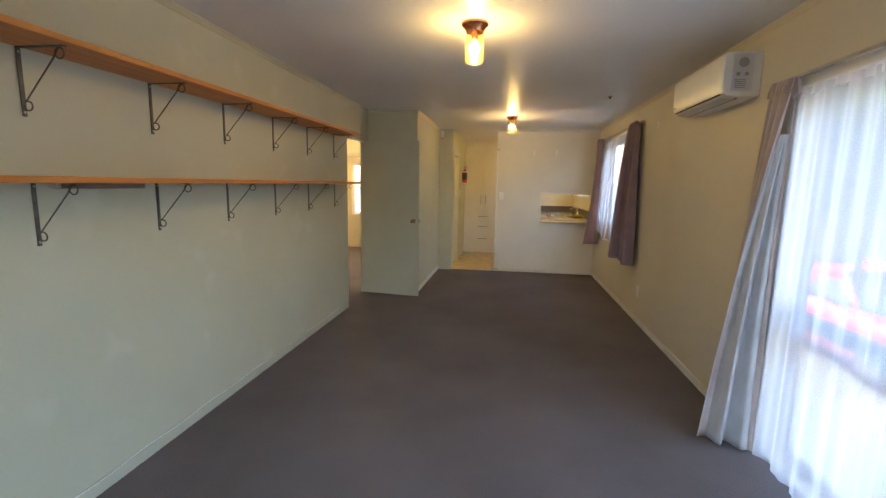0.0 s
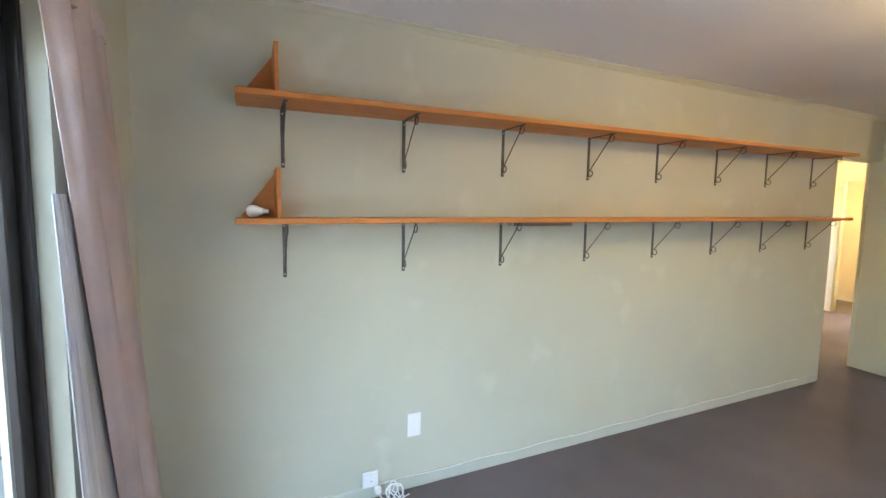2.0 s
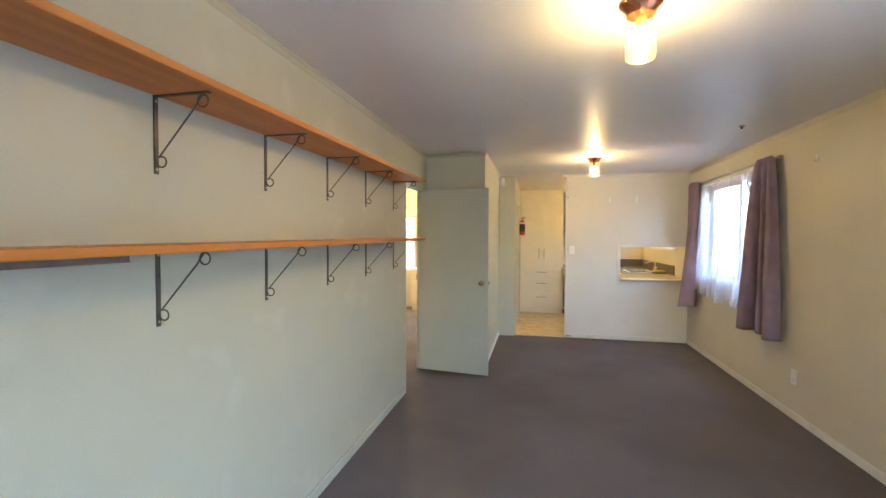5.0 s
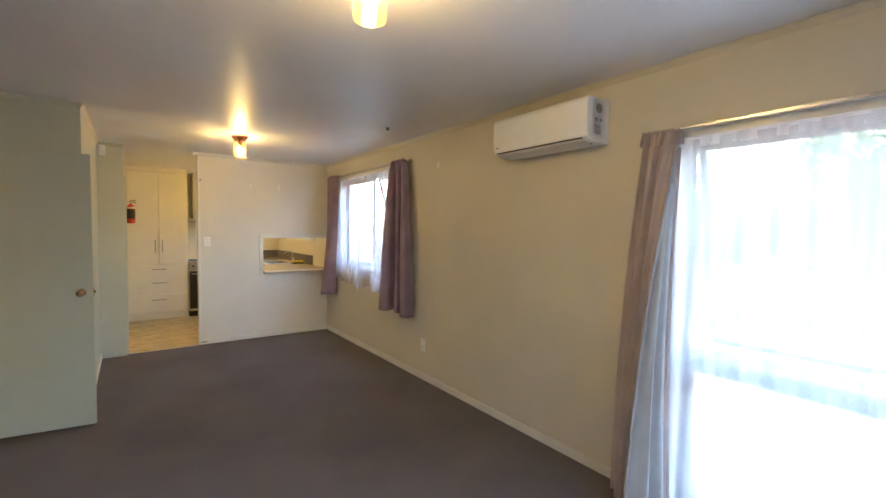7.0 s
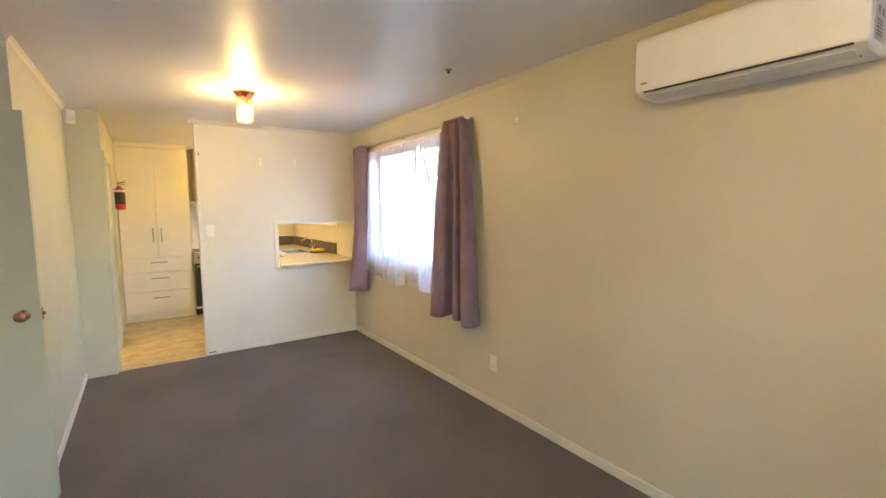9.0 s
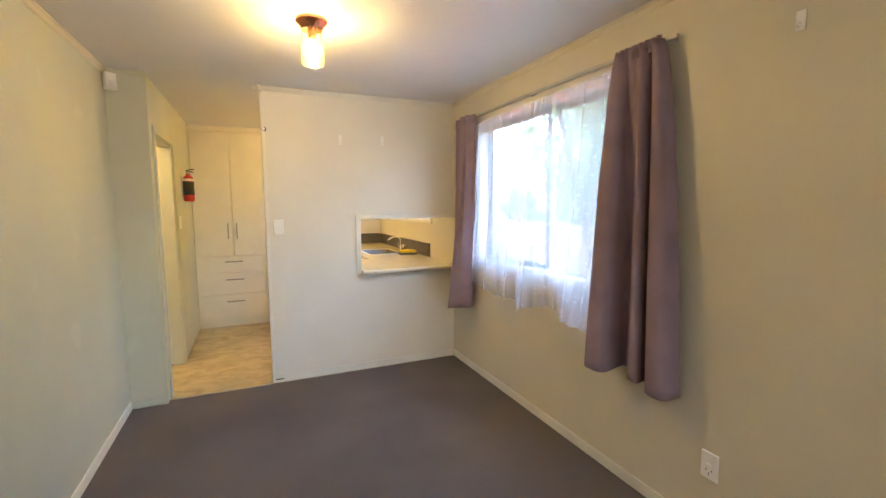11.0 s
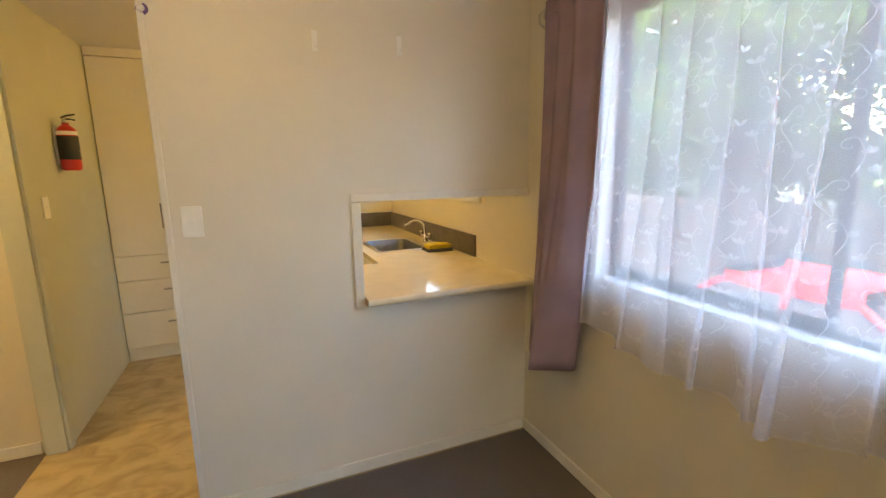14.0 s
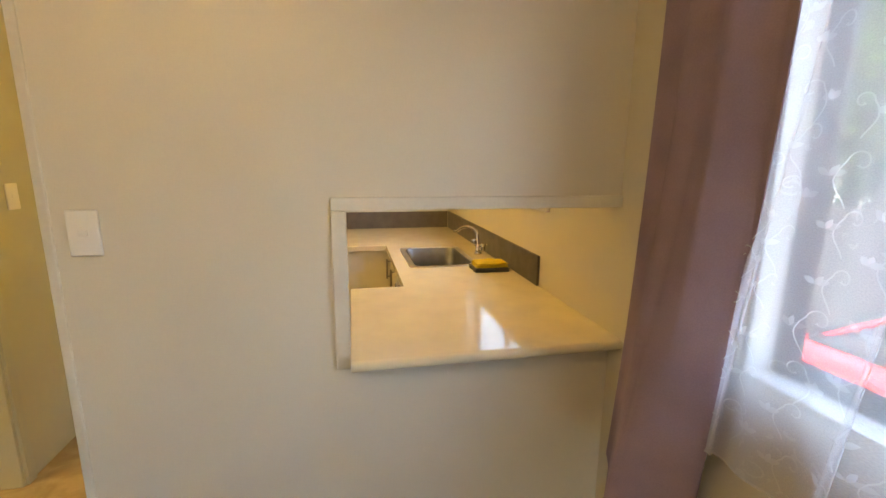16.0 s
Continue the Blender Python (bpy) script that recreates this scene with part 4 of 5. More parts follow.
part("heading_tape", hanging(((1.633, 5.735, 2.18), (1.633, 5.475, 2.18)), ((1.633, 5.735, 2.115), (1.633, 5.475, 2.115)), 8, 0.014, 3, 90), MAUVE, cu, "gathered heading")

NET_TOP = [(1.662, 7.19), (1.662, 6.82), (1.662, 6.45), (1.662, 6.08), (1.662, 5.72)]
NET_LOW = [(1.635, 7.30), (1.648, 7.08), (1.620, 6.84), (1.650, 6.62), (1.615, 6.46), (1.660, 6.27), (1.600, 6.06), (1.515, 5.88), (1.555, 5.73)]
NET_FOLDS = [(0.055, 0.010, 0.018), (0.17, 0.016, 0.03), (0.262, 0.010, 0.022), (0.335, 0.018, 0.04), (0.43, 0.012, 0.028), (0.505, 0.017, 0.045), (0.60, 0.009, 0.02), (0.69, 0.011, 0.02), (0.81, 0.008, 0.016), (0.92, 0.010, 0.02)]
net_fall = falling(NET_TOP, NET_LOW, lambda u: 2.088 + 0.02 * u, lambda u: 0.785 + 0.012 * math.sin(22 * u) + 0.02 * math.sin(9 * u + 1), 1.15, 2.0, 0.010)


def net(u, v):
    """The net with narrow folds, in each of which the cloth doubles back on itself."""
    p, uv = net_fall(u, v)
    for c, s, out in NET_FOLDS:
        c += 0.012 * math.sin(3 * v + 40 * c)
        d = (u - c) / s
        if abs(d) < 4:
            g = math.exp(-d * d)
            p.y += 2.6 * s * 1.55 * d * g * (0.35 + 0.65 * v)
            p.x -= out * g * (0.25 + 0.75 * v)
    p.x -= 0.010 * (1 + math.sin(2 * math.pi * 12.5 * u + 0.8 * math.sin(9 * u) + 0.6 * v)) * (0.3 + 0.7 * v)
    p.x = min(p.x, 1.676)
    return p, uv


la = thing("lace_curtain", (1.62, 6.5, 0.78), "sheer white lace curtain with embroidered sprigs over the dining window", "lace curtain")
part("net", sheet(36, 420, net), LACE, la)
tagged(part("embroidery", embroidery(net, 1.60, 1.30, 4), STITCH, la), "white embroidered curling stems and leaves", kind="stuff")
hem = bmesh.new()
ribbon(hem, [net(k / 300, 1.0)[0] + Vector((-0.002, 0, 0.003)) for k in range(301)], [0.006] * 301)
ribbon(hem, [net(0.0, k / 40)[0] + Vector((-0.002, -0.003, 0)) for k in range(41)], [0.005] * 41)
part("hem", hem, STITCH, la, "white stitched hem")
part("header_hem", hanging(((1.669, 7.215, 2.10), (1.667, 5.72, 2.12)), ((1.669, 7.215, 2.06), (1.667, 5.72, 2.08)), 24, 0.006, 2, 260), LINING, la, "gathered white header")
rl = thing("curtain_rail", (1.66, 6.55, 2.17), "slim pale metal curtain rail above the dining window", "curtain rail")
part("rail", B(1.655, 1.672, 5.42, 7.60, 2.150, 2.168), STEEL, rl, "", 0.003)
for y in (5.46, 6.5, 7.57):
    part("bracket", B(1.668, XR, y - 0.012, y + 0.012, 2.148, 2.172), STEEL, rl, "", 0.002)
part("end_hook", T([(1.66, 7.60, 2.16), (1.655, 7.63, 2.15), (1.67, 7.65, 2.12), (XR, 7.65, 2.10)], 0.004, 6), STEEL, rl)

# full-height window in the long wall: taupe curtain, its lining, net, rail
cu = thing("curtain", (1.6, 3.0, 0.0), "taupe lined curtain pulled open, its hem on the carpet", "curtain", "sliding door curtains")
side_top = [(1.662, 2.975), (1.625, 2.95), (1.655, 2.925), (1.62, 2.895), (1.655, 2.865), (1.62, 2.835), (1.65, 2.805), (1.63, 2.775)]
side_low = [(1.665, 3.09), (1.60, 3.075), (1.625, 3.02), (1.535, 3.01), (1.57, 2.955), (1.475, 2.945), (1.49, 2.915), (1.415, 2.885)]
thicken(part("cloth", sheet(40, 130, falling(side_top, side_low, 1.992, 0.012, 0.95, 0.7, 0.008, 0.03)), TAUPE, cu))
fold_top = [(1.612, 2.800), (1.625, 2.795), (1.635, 2.797), (1.648, 2.792)]
fold_low = [(1.413, 2.880), (1.465, 2.905), (1.50, 2.802), (1.552, 2.868), (1.598, 2.785), (1.638, 2.79)]
thicken(part("lining", sheet(34, 90, falling(fold_top, fold_low, 1.72, 0.014, 0.9, 2.9, 0.006, 0.025)), BACKING, cu, "silvery white backing that shows at the turned edge"))
part("edge_band", sheet(34, 8, falling([(1.648, 2.791), (1.655, 2.775)], [(1.635, 2.788), (1.66, 2.77)], 1.90, 0.014, 0.9, 2.9, 0.004, 0.025)), TAUPE, cu, "taupe turned hem along the leading edge")
part("heading_tape", hanging(((1.640, 2.975, 2.002), (1.640, 2.765, 1.992)), ((1.640, 2.975, 1.925), (1.640, 2.765, 1.915)), 7, 0.02, 3, 90), TAUPE, cu, "pinch-pleated heading")
la = thing("lace_curtain", (1.67, 1.85, 0.0), "sheer white lace curtain covering the full-height window", "lace curtain")
part("net", hanging(((1.668, 2.84, 1.93), (1.664, 0.85, 1.93)), ((1.664, 2.85, 0.02), (1.642, 0.85, 0.02)), 15.6, 0.016, 30, 300, hem=0.01, seed=2.2, pinch=0.55), GLARE_LACE, la)
part("header_hem", hanging(((1.668, 2.84, 1.945), (1.666, 0.85, 1.945)), ((1.668, 2.84, 1.895), (1.666, 0.85, 1.895)), 28, 0.006, 2, 280), LINING, la, "gathered white header")
rl = thing("curtain_rail", (1.65, 1.9, 2.0), "slim pale metal curtain rail above the full-height window", "curtain rail")
part("rail", B(1.640, 1.656, 0.75, 2.965, 1.985, 2.003), STEEL, rl, "", 0.003)
for y in (0.85, 1.9, 2.90):
    part("bracket", B(1.656, XR - 0.014, y - 0.012, y + 0.012, 1.983, 2.006), STEEL, rl, "", 0.002)

# end sliding door: taupe curtain swept aside
cu = thing("curtain", (-1.0, 0.15, 0.0), "taupe lined curtain drawn aside at the end sliding door", "curtain", "sliding door curtains")
end_top = [(-0.60, 0.122), (-0.64, 0.152), (-0.69, 0.145), (-0.715, 0.12), (-0.77, 0.155), (-0.86, 0.145), (-0.92, 0.152), (-0.99, 0.125)]
end_low = [(-1.13, 0.122), (-1.165, 0.165), (-1.21, 0.168), (-1.225, 0.118), (-1.28, 0.172), (-1.39, 0.178), (-1.46, 0.155), (-1.50, 0.118)]
thicken(part("cloth", sheet(40, 130, falling(end_top, end_low, 1.972, 0.012, 1.05, 5.2, 0.008)), TAUPE, cu))
thicken(part("lining", sheet(30, 70, falling([(-0.672, 0.106), (-0.70, 0.112), (-0.74, 0.108)], [(-0.80, 0.108), (-0.90, 0.138), (-1.0, 0.11), (-1.15, 0.114)], 1.50, 0.012, 1.0, 1.7, 0.006)), BACKING, cu, "white backing that shows at the leading edge"))
part("heading_tape", hanging(((-0.60, 0.142, 1.985), (-0.99, 0.138, 1.985)), ((-0.60, 0.142, 1.91), (-0.99, 0.138, 1.91)), 7, 0.017, 3, 90), TAUPE, cu, "pinch-pleated heading")
rl = thing("curtain_rail", (0.1, 0.11, 2.0), "slim pale metal curtain rail above the end sliding door", "curtain rail")
part("rail", B(-1.10, 1.30, 0.112, 0.126, 1.990, 2.006), STEEL, rl, "", 0.003)
for x in (-1.06, 0.14, 1.25):
    part("bracket", B(x - 0.012, x + 0.012, YS, 0.112, 1.988, 2.008), STEEL, rl, "", 0.002)


# ---- kitchen ----
def bar_handle(parent, a, b, out):
    """A slim bar on two posts; a and b are its ends."""
    a, b, o = Vector(a), Vector(b), Vector(out)
    h = part("handle", T([a + o * 0.03, b + o * 0.03], 0.0065, 10), HANDLE, parent, "brushed steel bar handle")
    for t in (0.12, 0.88):
        p = a.lerp(b, t)
        part("handle_post", T([p, p + o * 0.03], 0.005, 8), HANDLE, h)


PX0, PXM, PX1, PY = -0.655, -0.250, 0.145, 9.79
pa = thing("pantry", (-0.29, PY, 0), "tall cream pantry with two doors above three drawers", "pantry cupboard")
part("carcass", B(PX0, PX1, PY + 0.019, YK, 0.108, 2.30), CABINET, pa, "", 0.001)
part("kick_board", B(PX0, PX1, PY + 0.03, YK, 0, 0.107), CABINET, pa)
part("frieze", B(PX0, PX1, PY - 0.002, YK, 2.303, H - 0.001), CABINET, pa, "", 0.002)
for x0, x1, hx in ((PX0 + 0.002, PXM - 0.003, PXM - 0.05), (PXM + 0.003, PX1 - 0.002, PXM + 0.045)):
    d = part("door", B(x0, x1, PY, PY + 0.018, 0.856, 2.298), CABINET, pa, "", 0.003)
    bar_handle(d, (hx, PY, 1.06), (hx, PY, 1.25), (0, -1, 0))
for z0, z1, hz in ((0.661, 0.850, 0.79), (0.402, 0.654, 0.575), (0.112, 0.394, 0.31)):
    d = part("drawer_front", B(PX0 + 0.002, PX1 - 0.002, PY, PY + 0.018, z0, z1), CABINET, pa, "", 0.003)
    bar_handle(d, (-0.35, PY, hz), (-0.155, PY, hz), (0, -1, 0))

# range beside the pantry
st = thing("cooker", (0.40, 9.75, 0), "white freestanding cooker with a black glass front", "cooker")
part("body", B(0.152, 0.655, 9.77, YK - 0.002, 0.09, 0.895), PLASTIC, st, "", 0.004)
part("plinth", B(0.16, 0.645, 9.80, YK - 0.002, 0, 0.09), DARK, st)
part("oven_door", B(0.157, 0.65, 9.745, 9.769, 0.13, 0.74), DARK, st, "black glass oven door", 0.004)
part("control_panel", B(0.157, 0.65, 9.755, 9.769, 0.75, 0.89), STEEL, st, "", 0.003)
part("door_handle", T([(0.18, 9.71, 0.70), (0.615, 9.71, 0.70)], 0.009, 10), STEEL, st)
for x in (0.20, 0.595):
    part("handle_post", T([(x, 9.745, 0.70), (x, 9.71, 0.70)], 0.006, 8), STEEL, st)
for k in range(5):
    part("dial", V([(0, 0.02), (0.014, 0.02), (0.018, 0.0)], (0.21 + 0.095 * k, 9.755, 0.82), "-Y", 14), DARK, st)
for x in (0.24, 0.51):
    for y in (9.92, 10.20):
        part("hob_ring", V([(0.05, 0.0), (0.075, 0.0), (0.075, 0.008), (0.05, 0.008)], (x, y, 0.895)), DARK, st)
hd = thing("range_hood", (0.39, 10.1, 1.55), "slim steel range hood above the cooker", "range hood")
part("canopy", B(0.15, 0.66, 9.90, YK, 1.55, 1.60), STEEL, hd, "", 0.004)
part("flue", B(0.25, 0.50, 10.10, YK, 1.60, H), STEEL, hd, "", 0.004)

# worktop in a U with a sink cut-out
ZB = 0.89
SX0, SX1, SY0, SY1 = 1.165, 1.535, 8.845, 9.385
wt = thing("worktop", (1.3, 9.0, ZB), "glossy cream laminate worktop running through the hatch", "worktop")
bm = bmesh.new()
for a in ((0.8235, XR, 7.715, 7.776), (0.8235, XR, 7.868, 8.475), (1.07, SX0, 8.475, 9.53), (SX1, XR, 8.475, 9.53), (SX0, SX1, 8.475, SY0), (SX0, SX1, SY1, 9.53), (0.66, XR, 9.53, YK)):
    box(bm, *a, ZB - 0.035, ZB)
box(bm, 0.8235, XR, 7.776, 7.868, ZB - 0.035, ZB)
bmesh.ops.remove_doubles(bm, verts=bm.verts, dist=0.0002)
part("top", bm, BENCH, wt, smooth=0)
part("nosing", T([(0.8235, 7.715, ZB - 0.0175), (XR - 0.001, 7.715, ZB - 0.0175)], 0.0172, 16), BENCH, wt, "rounded front edge")

sk = thing("sink", (1.35, 9.1, ZB), "stainless steel sink set into the worktop", "sink")
bm = bmesh.new()


def ring(x0, x1, y0, y1, z, r, n=5):
    pts = []
    for cx, cy, a0 in ((x1 - r, y1 - r, 0), (x0 + r, y1 - r, 90), (x0 + r, y0 + r, 180), (x1 - r, y0 + r, 270)):
        for k in range(n + 1):
            a = radians(a0 + 90 * k / n)
            pts.append(bm.verts.new((cx + r * math.cos(a), cy + r * math.sin(a), z)))
    return pts


def skin(rings):
    for a, b in zip(rings, rings[1:]):
        for k in range(len(a)):
            bm.faces.new((a[k], a[(k + 1) % len(a)], b[(k + 1) % len(b)], b[k]))


skin([ring(SX0 - 0.02, SX1 + 0.02, SY0 - 0.02, SY1 + 0.02, ZB + 0.001, 0.03), ring(SX0 - 0.018, SX1 + 0.018, SY0 - 0.018, SY1 + 0.018, ZB + 0.004, 0.03),
      ring(SX0 + 0.015, SX1 - 0.015, SY0 + 0.015, SY1 - 0.015, ZB + 0.003, 0.05)])
part("rim", bm, STEEL, sk, "bright pressed steel rim", smooth=50)
bm = bmesh.new()
rings = [ring(SX0 + 0.015, SX1 - 0.015, SY0 + 0.015, SY1 - 0.015, ZB + 0.003, 0.05), ring(SX0 + 0.022, SX1 - 0.022, SY0 + 0.022, SY1 - 0.022, ZB - 0.006, 0.055),
         ring(SX0 + 0.035, SX1 - 0.035, SY0 + 0.035, SY1 - 0.035, ZB - 0.15, 0.06), ring(SX0 + 0.06, SX1 - 0.06, SY0 + 0.06, SY1 - 0.06, ZB - 0.165, 0.06)]
skin(rings)
bm.faces.new(rings[-1])
# the bowl takes the darkened steel, the rim the plain one
part("bowl", bm, SINK, sk, "", smooth=50)
part("waste", V([(0, 0.004), (0.02, 0.004), (0.035, 0.003), (0.038, 0.0)], (1.35, 9.12, ZB - 0.165)), CHROME, sk)

tp = thing("tap", (1.62, 9.13, ZB), "chrome swan-neck mixer tap with two cross handles", "tap")
part("body", V([(0.0, 0.0), (0.026, 0.0), (0.026, 0.008), (0.016, 0.016), (0.015, 0.06), (0.011, 0.066), (0, 0.066)], (1.625, 9.13, ZB)), CHROME, tp)
part("bridge", T([(1.63, 9.04, ZB + 0.045), (1.63, 9.22, ZB + 0.045)], 0.012, 12), CHROME, tp)
arc = [(1.625, 9.13, ZB + 0.06), (1.622, 9.14, ZB + 0.125)] + [(1.622 - 0.05 + 0.05 * math.cos(a), 9.14 + 0.11 * (1 - math.cos(a)) * 0.5, ZB + 0.125 + 0.045 * math.sin(a)) for a in (radians(12 * k) for k in range(1, 12))] + [(1.512, 9.252, ZB + 0.135), (1.496, 9.262, ZB + 0.135)]
part("spout", T(arc, 0.0095, 12), CHROME, tp)
for y in (9.04, 9.22):
    h = part("handle", V([(0, 0.045), (0.012, 0.045), (0.013, 0.07), (0.017, 0.074), (0.017, 0.084), (0, 0.086)], (1.63, y, ZB)), CHROME, tp)
    part("cross_bar", T([(1.605, y, ZB + 0.079), (1.655, y, ZB + 0.079)], 0.005, 8), CHROME, h)
    part("cross_bar", T([(1.63, y - 0.025, ZB + 0.079), (1.63, y + 0.025, ZB + 0.079)], 0.005, 8), CHROME, h)


def folded_cloth(name, x0, x1, y0, y1, z, h, material, label, seed):
    bm = bmesh.new()
    n, mm = 22, 16
    for layer in range(3):
        g = []
        for i in range(n + 1):
            row = []
            for j in range(mm + 1):
                u, v = i / n, j / mm
                e = 1 - (2 * abs(u - 0.5)) ** 6
                f = 1 - (2 * abs(v - 0.5)) ** 6
                lift = noise.noise(Vector((u * 4 + seed, v * 4, layer))) * 0.9 + 0.75
                row.append(bm.verts.new((x0 + (x1 - x0) * (u + 0.03 * noise.noise(Vector((v * 5, seed, layer)))), y0 + (y1 - y0) * (v + 0.04 * noise.noise(Vector((u * 5, seed, layer)))), z + 0.002 + h * (layer + e * f * lift) / 3)))
            g.append(row)
        for i in range(n):
            for j in range(mm):
                bm.faces.new((g[i][j], g[i + 1][j], g[i + 1][j + 1], g[i][j + 1]))
    ob = single(name, bm, material, ((x0 + x1) / 2, (y0 + y1) / 2, z), label, "cloth")
    return thicken(ob, 0.003)


folded_cloth("dish_cloth", 1.475, 1.665, 8.66, 8.80, ZB, 0.022, GREYCLOTH, "folded dark grey dish cloth beside the sink", 1.0)
folded_cloth("dish_cloth", 1.485, 1.66, 8.67, 8.79, ZB + 0.022, 0.028, YELLOW, "bright yellow cloth folded on the grey one", 5.0)

# splashback panels
sb = thing("splashback", (XR, 9.36, ZB), "low dark grey laminate splashback behind the worktop", "splashback")
part("side_panel", B(XR - 0.012, XR, 8.37, YK - 0.013, ZB + 0.001, 1.036), SPLASH, sb, "", 0.001)
part("end_panel", B(0.66, XR - 0.013, YK - 0.012, YK, ZB + 0.001, 1.036), SPLASH, sb, "", 0.001)
part("cap_strip", B(0.66, XR - 0.013, YK - 0.014, YK, 1.037, 1.05), TRIM, sb, "pale cap strip", 0.002)


def base_unit(x0, x1, y0, y1, face, doors, label):
    """A base cupboard; face is the side on which its doors hang."""
    c = thing("base_cabinet", ((x0 + x1) / 2, (y0 + y1) / 2, 0), label, "kitchen cabinet", "kitchen base cabinets")
    part("carcass", B(x0 + 0.02 * (face == "-x"), x1, y0 + 0.02 * (face == "-y"), y1 - 0.02 * (face == "y"), 0.11, ZB - 0.036), CABINET, c)
    part("kick_board", B(x0 + 0.06 * (face == "-x"), x1, y0 + 0.06 * (face == "-y"), y1 - 0.06 * (face == "y"), 0, 0.109), CABINET, c)
    for k in range(doors):
        if face == "-x":
            a, b = y0 + (y1 - y0) * k / doors, y0 + (y1 - y0) * (k + 1) / doors
            d = part("door", B(x0, x0 + 0.018, a + 0.002, b - 0.002, 0.115, ZB - 0.04), CABINET, c, "", 0.003)
            bar_handle(d, (x0, a + 0.06, 0.66), (x0, a + 0.06, 0.80), (-1, 0, 0))
        else:
            a, b = x0 + (x1 - x0) * k / doors, x0 + (x1 - x0) * (k + 1) / doors
            yy = (y0, y0 + 0.018) if face == "-y" else (y1 - 0.018, y1)
            d = part("door", B(a + 0.002, b - 0.002, *yy, 0.115, ZB - 0.04), CABINET, c, "", 0.003)
            bar_handle(d, (a + 0.06, yy[0] if face == "-y" else yy[1], 0.66), (a + 0.06, yy[0] if face == "-y" else yy[1], 0.80), (0, -1 if face == "-y" else 1, 0))


base_unit(1.10, XR, 8.47, 8.80, "-x", 1, "cream base cupboard under the worktop")
base_unit(1.10, XR, 9.43, 9.55, "-x", 1, "narrow cream base cupboard beside the sink")
base_unit(1.10, SX0 - 0.02, 8.80, 9.43, "-x", 2, "cream sink cupboard front with two doors")
base_unit(0.66, XR, 9.56, YK, "-y", 2, "cream base cupboard against the kitchen end wall")
base_unit(0.83, XR, 7.868, 8.46, "y", 2, "cream base cupboard behind the hatch")

# fire extinguisher
ex = thing("fire_extinguisher", (XK, 9.10, 1.485), "small red and black fire extinguisher hung on the kitchen wall", "fire extinguisher")
part("cylinder", V([(0, 1.50), (0.04, 1.50), (0.05, 1.512), (0.052, 1.53), (0.052, 1.755), (0.046, 1.782), (0.03, 1.803), (0.018, 1.812), (0.018, 1.825), (0, 1.825)], (-0.598, 9.10, 0)), RED, ex)
part("label", V([(0.0527, 1.575), (0.0532, 1.577), (0.0532, 1.733), (0.0527, 1.735)], (-0.598, 9.10, 0)), LABEL, ex, "black printed label band")
for k in range(4):
    part("print_bar", B(-0.5449, -0.5441, 9.085, 9.115, 1.60 + 0.012 * k, 1.604 + 0.012 * k), PRINT, ex)
part("collar", V([(0.0526, 1.742), (0.0535, 1.745), (0.050, 1.768), (0.049, 1.768)], (-0.598, 9.10, 0)), PLASTIC, ex, "white band")
part("valve", V([(0, 1.825), (0.015, 1.825), (0.017, 1.845), (0.012, 1.858), (0, 1.858)], (-0.598, 9.10, 0)), STEEL, ex)
part("handle", T([(-0.615, 9.10, 1.86), (-0.58, 9.08, 1.872), (-0.535, 9.06, 1.878)], 0.006, 8), DARK, ex)
part("lever", T([(-0.605, 9.10, 1.85), (-0.575, 9.085, 1.85), (-0.54, 9.07, 1.842)], 0.005, 8), DARK, ex)
part("nozzle", T([(-0.605, 9.11, 1.84), (-0.60, 9.14, 1.835), (-0.598, 9.155, 1.80), (-0.60, 9.156, 1.72)], 0.007, 8), DARK, ex)
part("bracket", B(XK, -0.648, 9.08, 9.12, 1.54, 1.80), STEEL, ex)

ex.scale = (0.96, 0.96, 0.84)

vn = thing("bathroom_cabinet", (-2.65, 9.7, 0), "low white cabinet in the far room", "cabinet")
part("body", B(-2.78, -2.30, 9.5, 9.899, 0.08, 0.80), CABINET, vn, "", 0.003)
part("plinth", B(-2.77, -2.31, 9.53, 9.899, 0, 0.08), CABINET, vn)
part("top", B(-2.80, -2.28, 9.48, 9.899, 0.80, 0.83), PLASTIC, vn, "", 0.004)
for x0, x1 in ((-2.778, -2.542), (-2.538, -2.302)):
    d = part("door", B(x0, x1, 9.482, 9.499, 0.10, 0.79), CABINET, vn, "", 0.003)
    bar_handle(d, ((x0 + x1) / 2, 9.482, 0.62), ((x0 + x1) / 2, 9.482, 0.72), (0, -1, 0))

# ---- outside ----
GZ = -1.25
gr = bmesh.new()
box(gr, -260, 260, -260, 260, GZ - 0.3, GZ)
tagged(finish("ground", gr, GRASS, 0), "pale gravel and thin grass ground around the house", "ground", kind="structure")
fd = bmesh.new()
for a in ((-4.3, XR + OUT, YS - OUT, YS - OUT + 0.09), (XR + 0.03, XR + OUT, YS - OUT + 0.09, YK + OUT), (-4.3, XR + 0.03, YK + 0.03, YK + OUT), (-4.3, -4.21, YS - OUT + 0.09, YK + 0.03)):
    box(fd, *a, GZ, -0.121)
tagged(finish("foundation_wall", fd, BLOCK, 0), "pale base wall under the house", "wall", kind="structure")
tagged(finish("roof", B(-4.9, XR + 0.40, YS - 0.32, YK + 0.7, H + 0.125, H + 0.27), ROOF, 0), "flat grey roof with eaves", "roof", kind="structure")

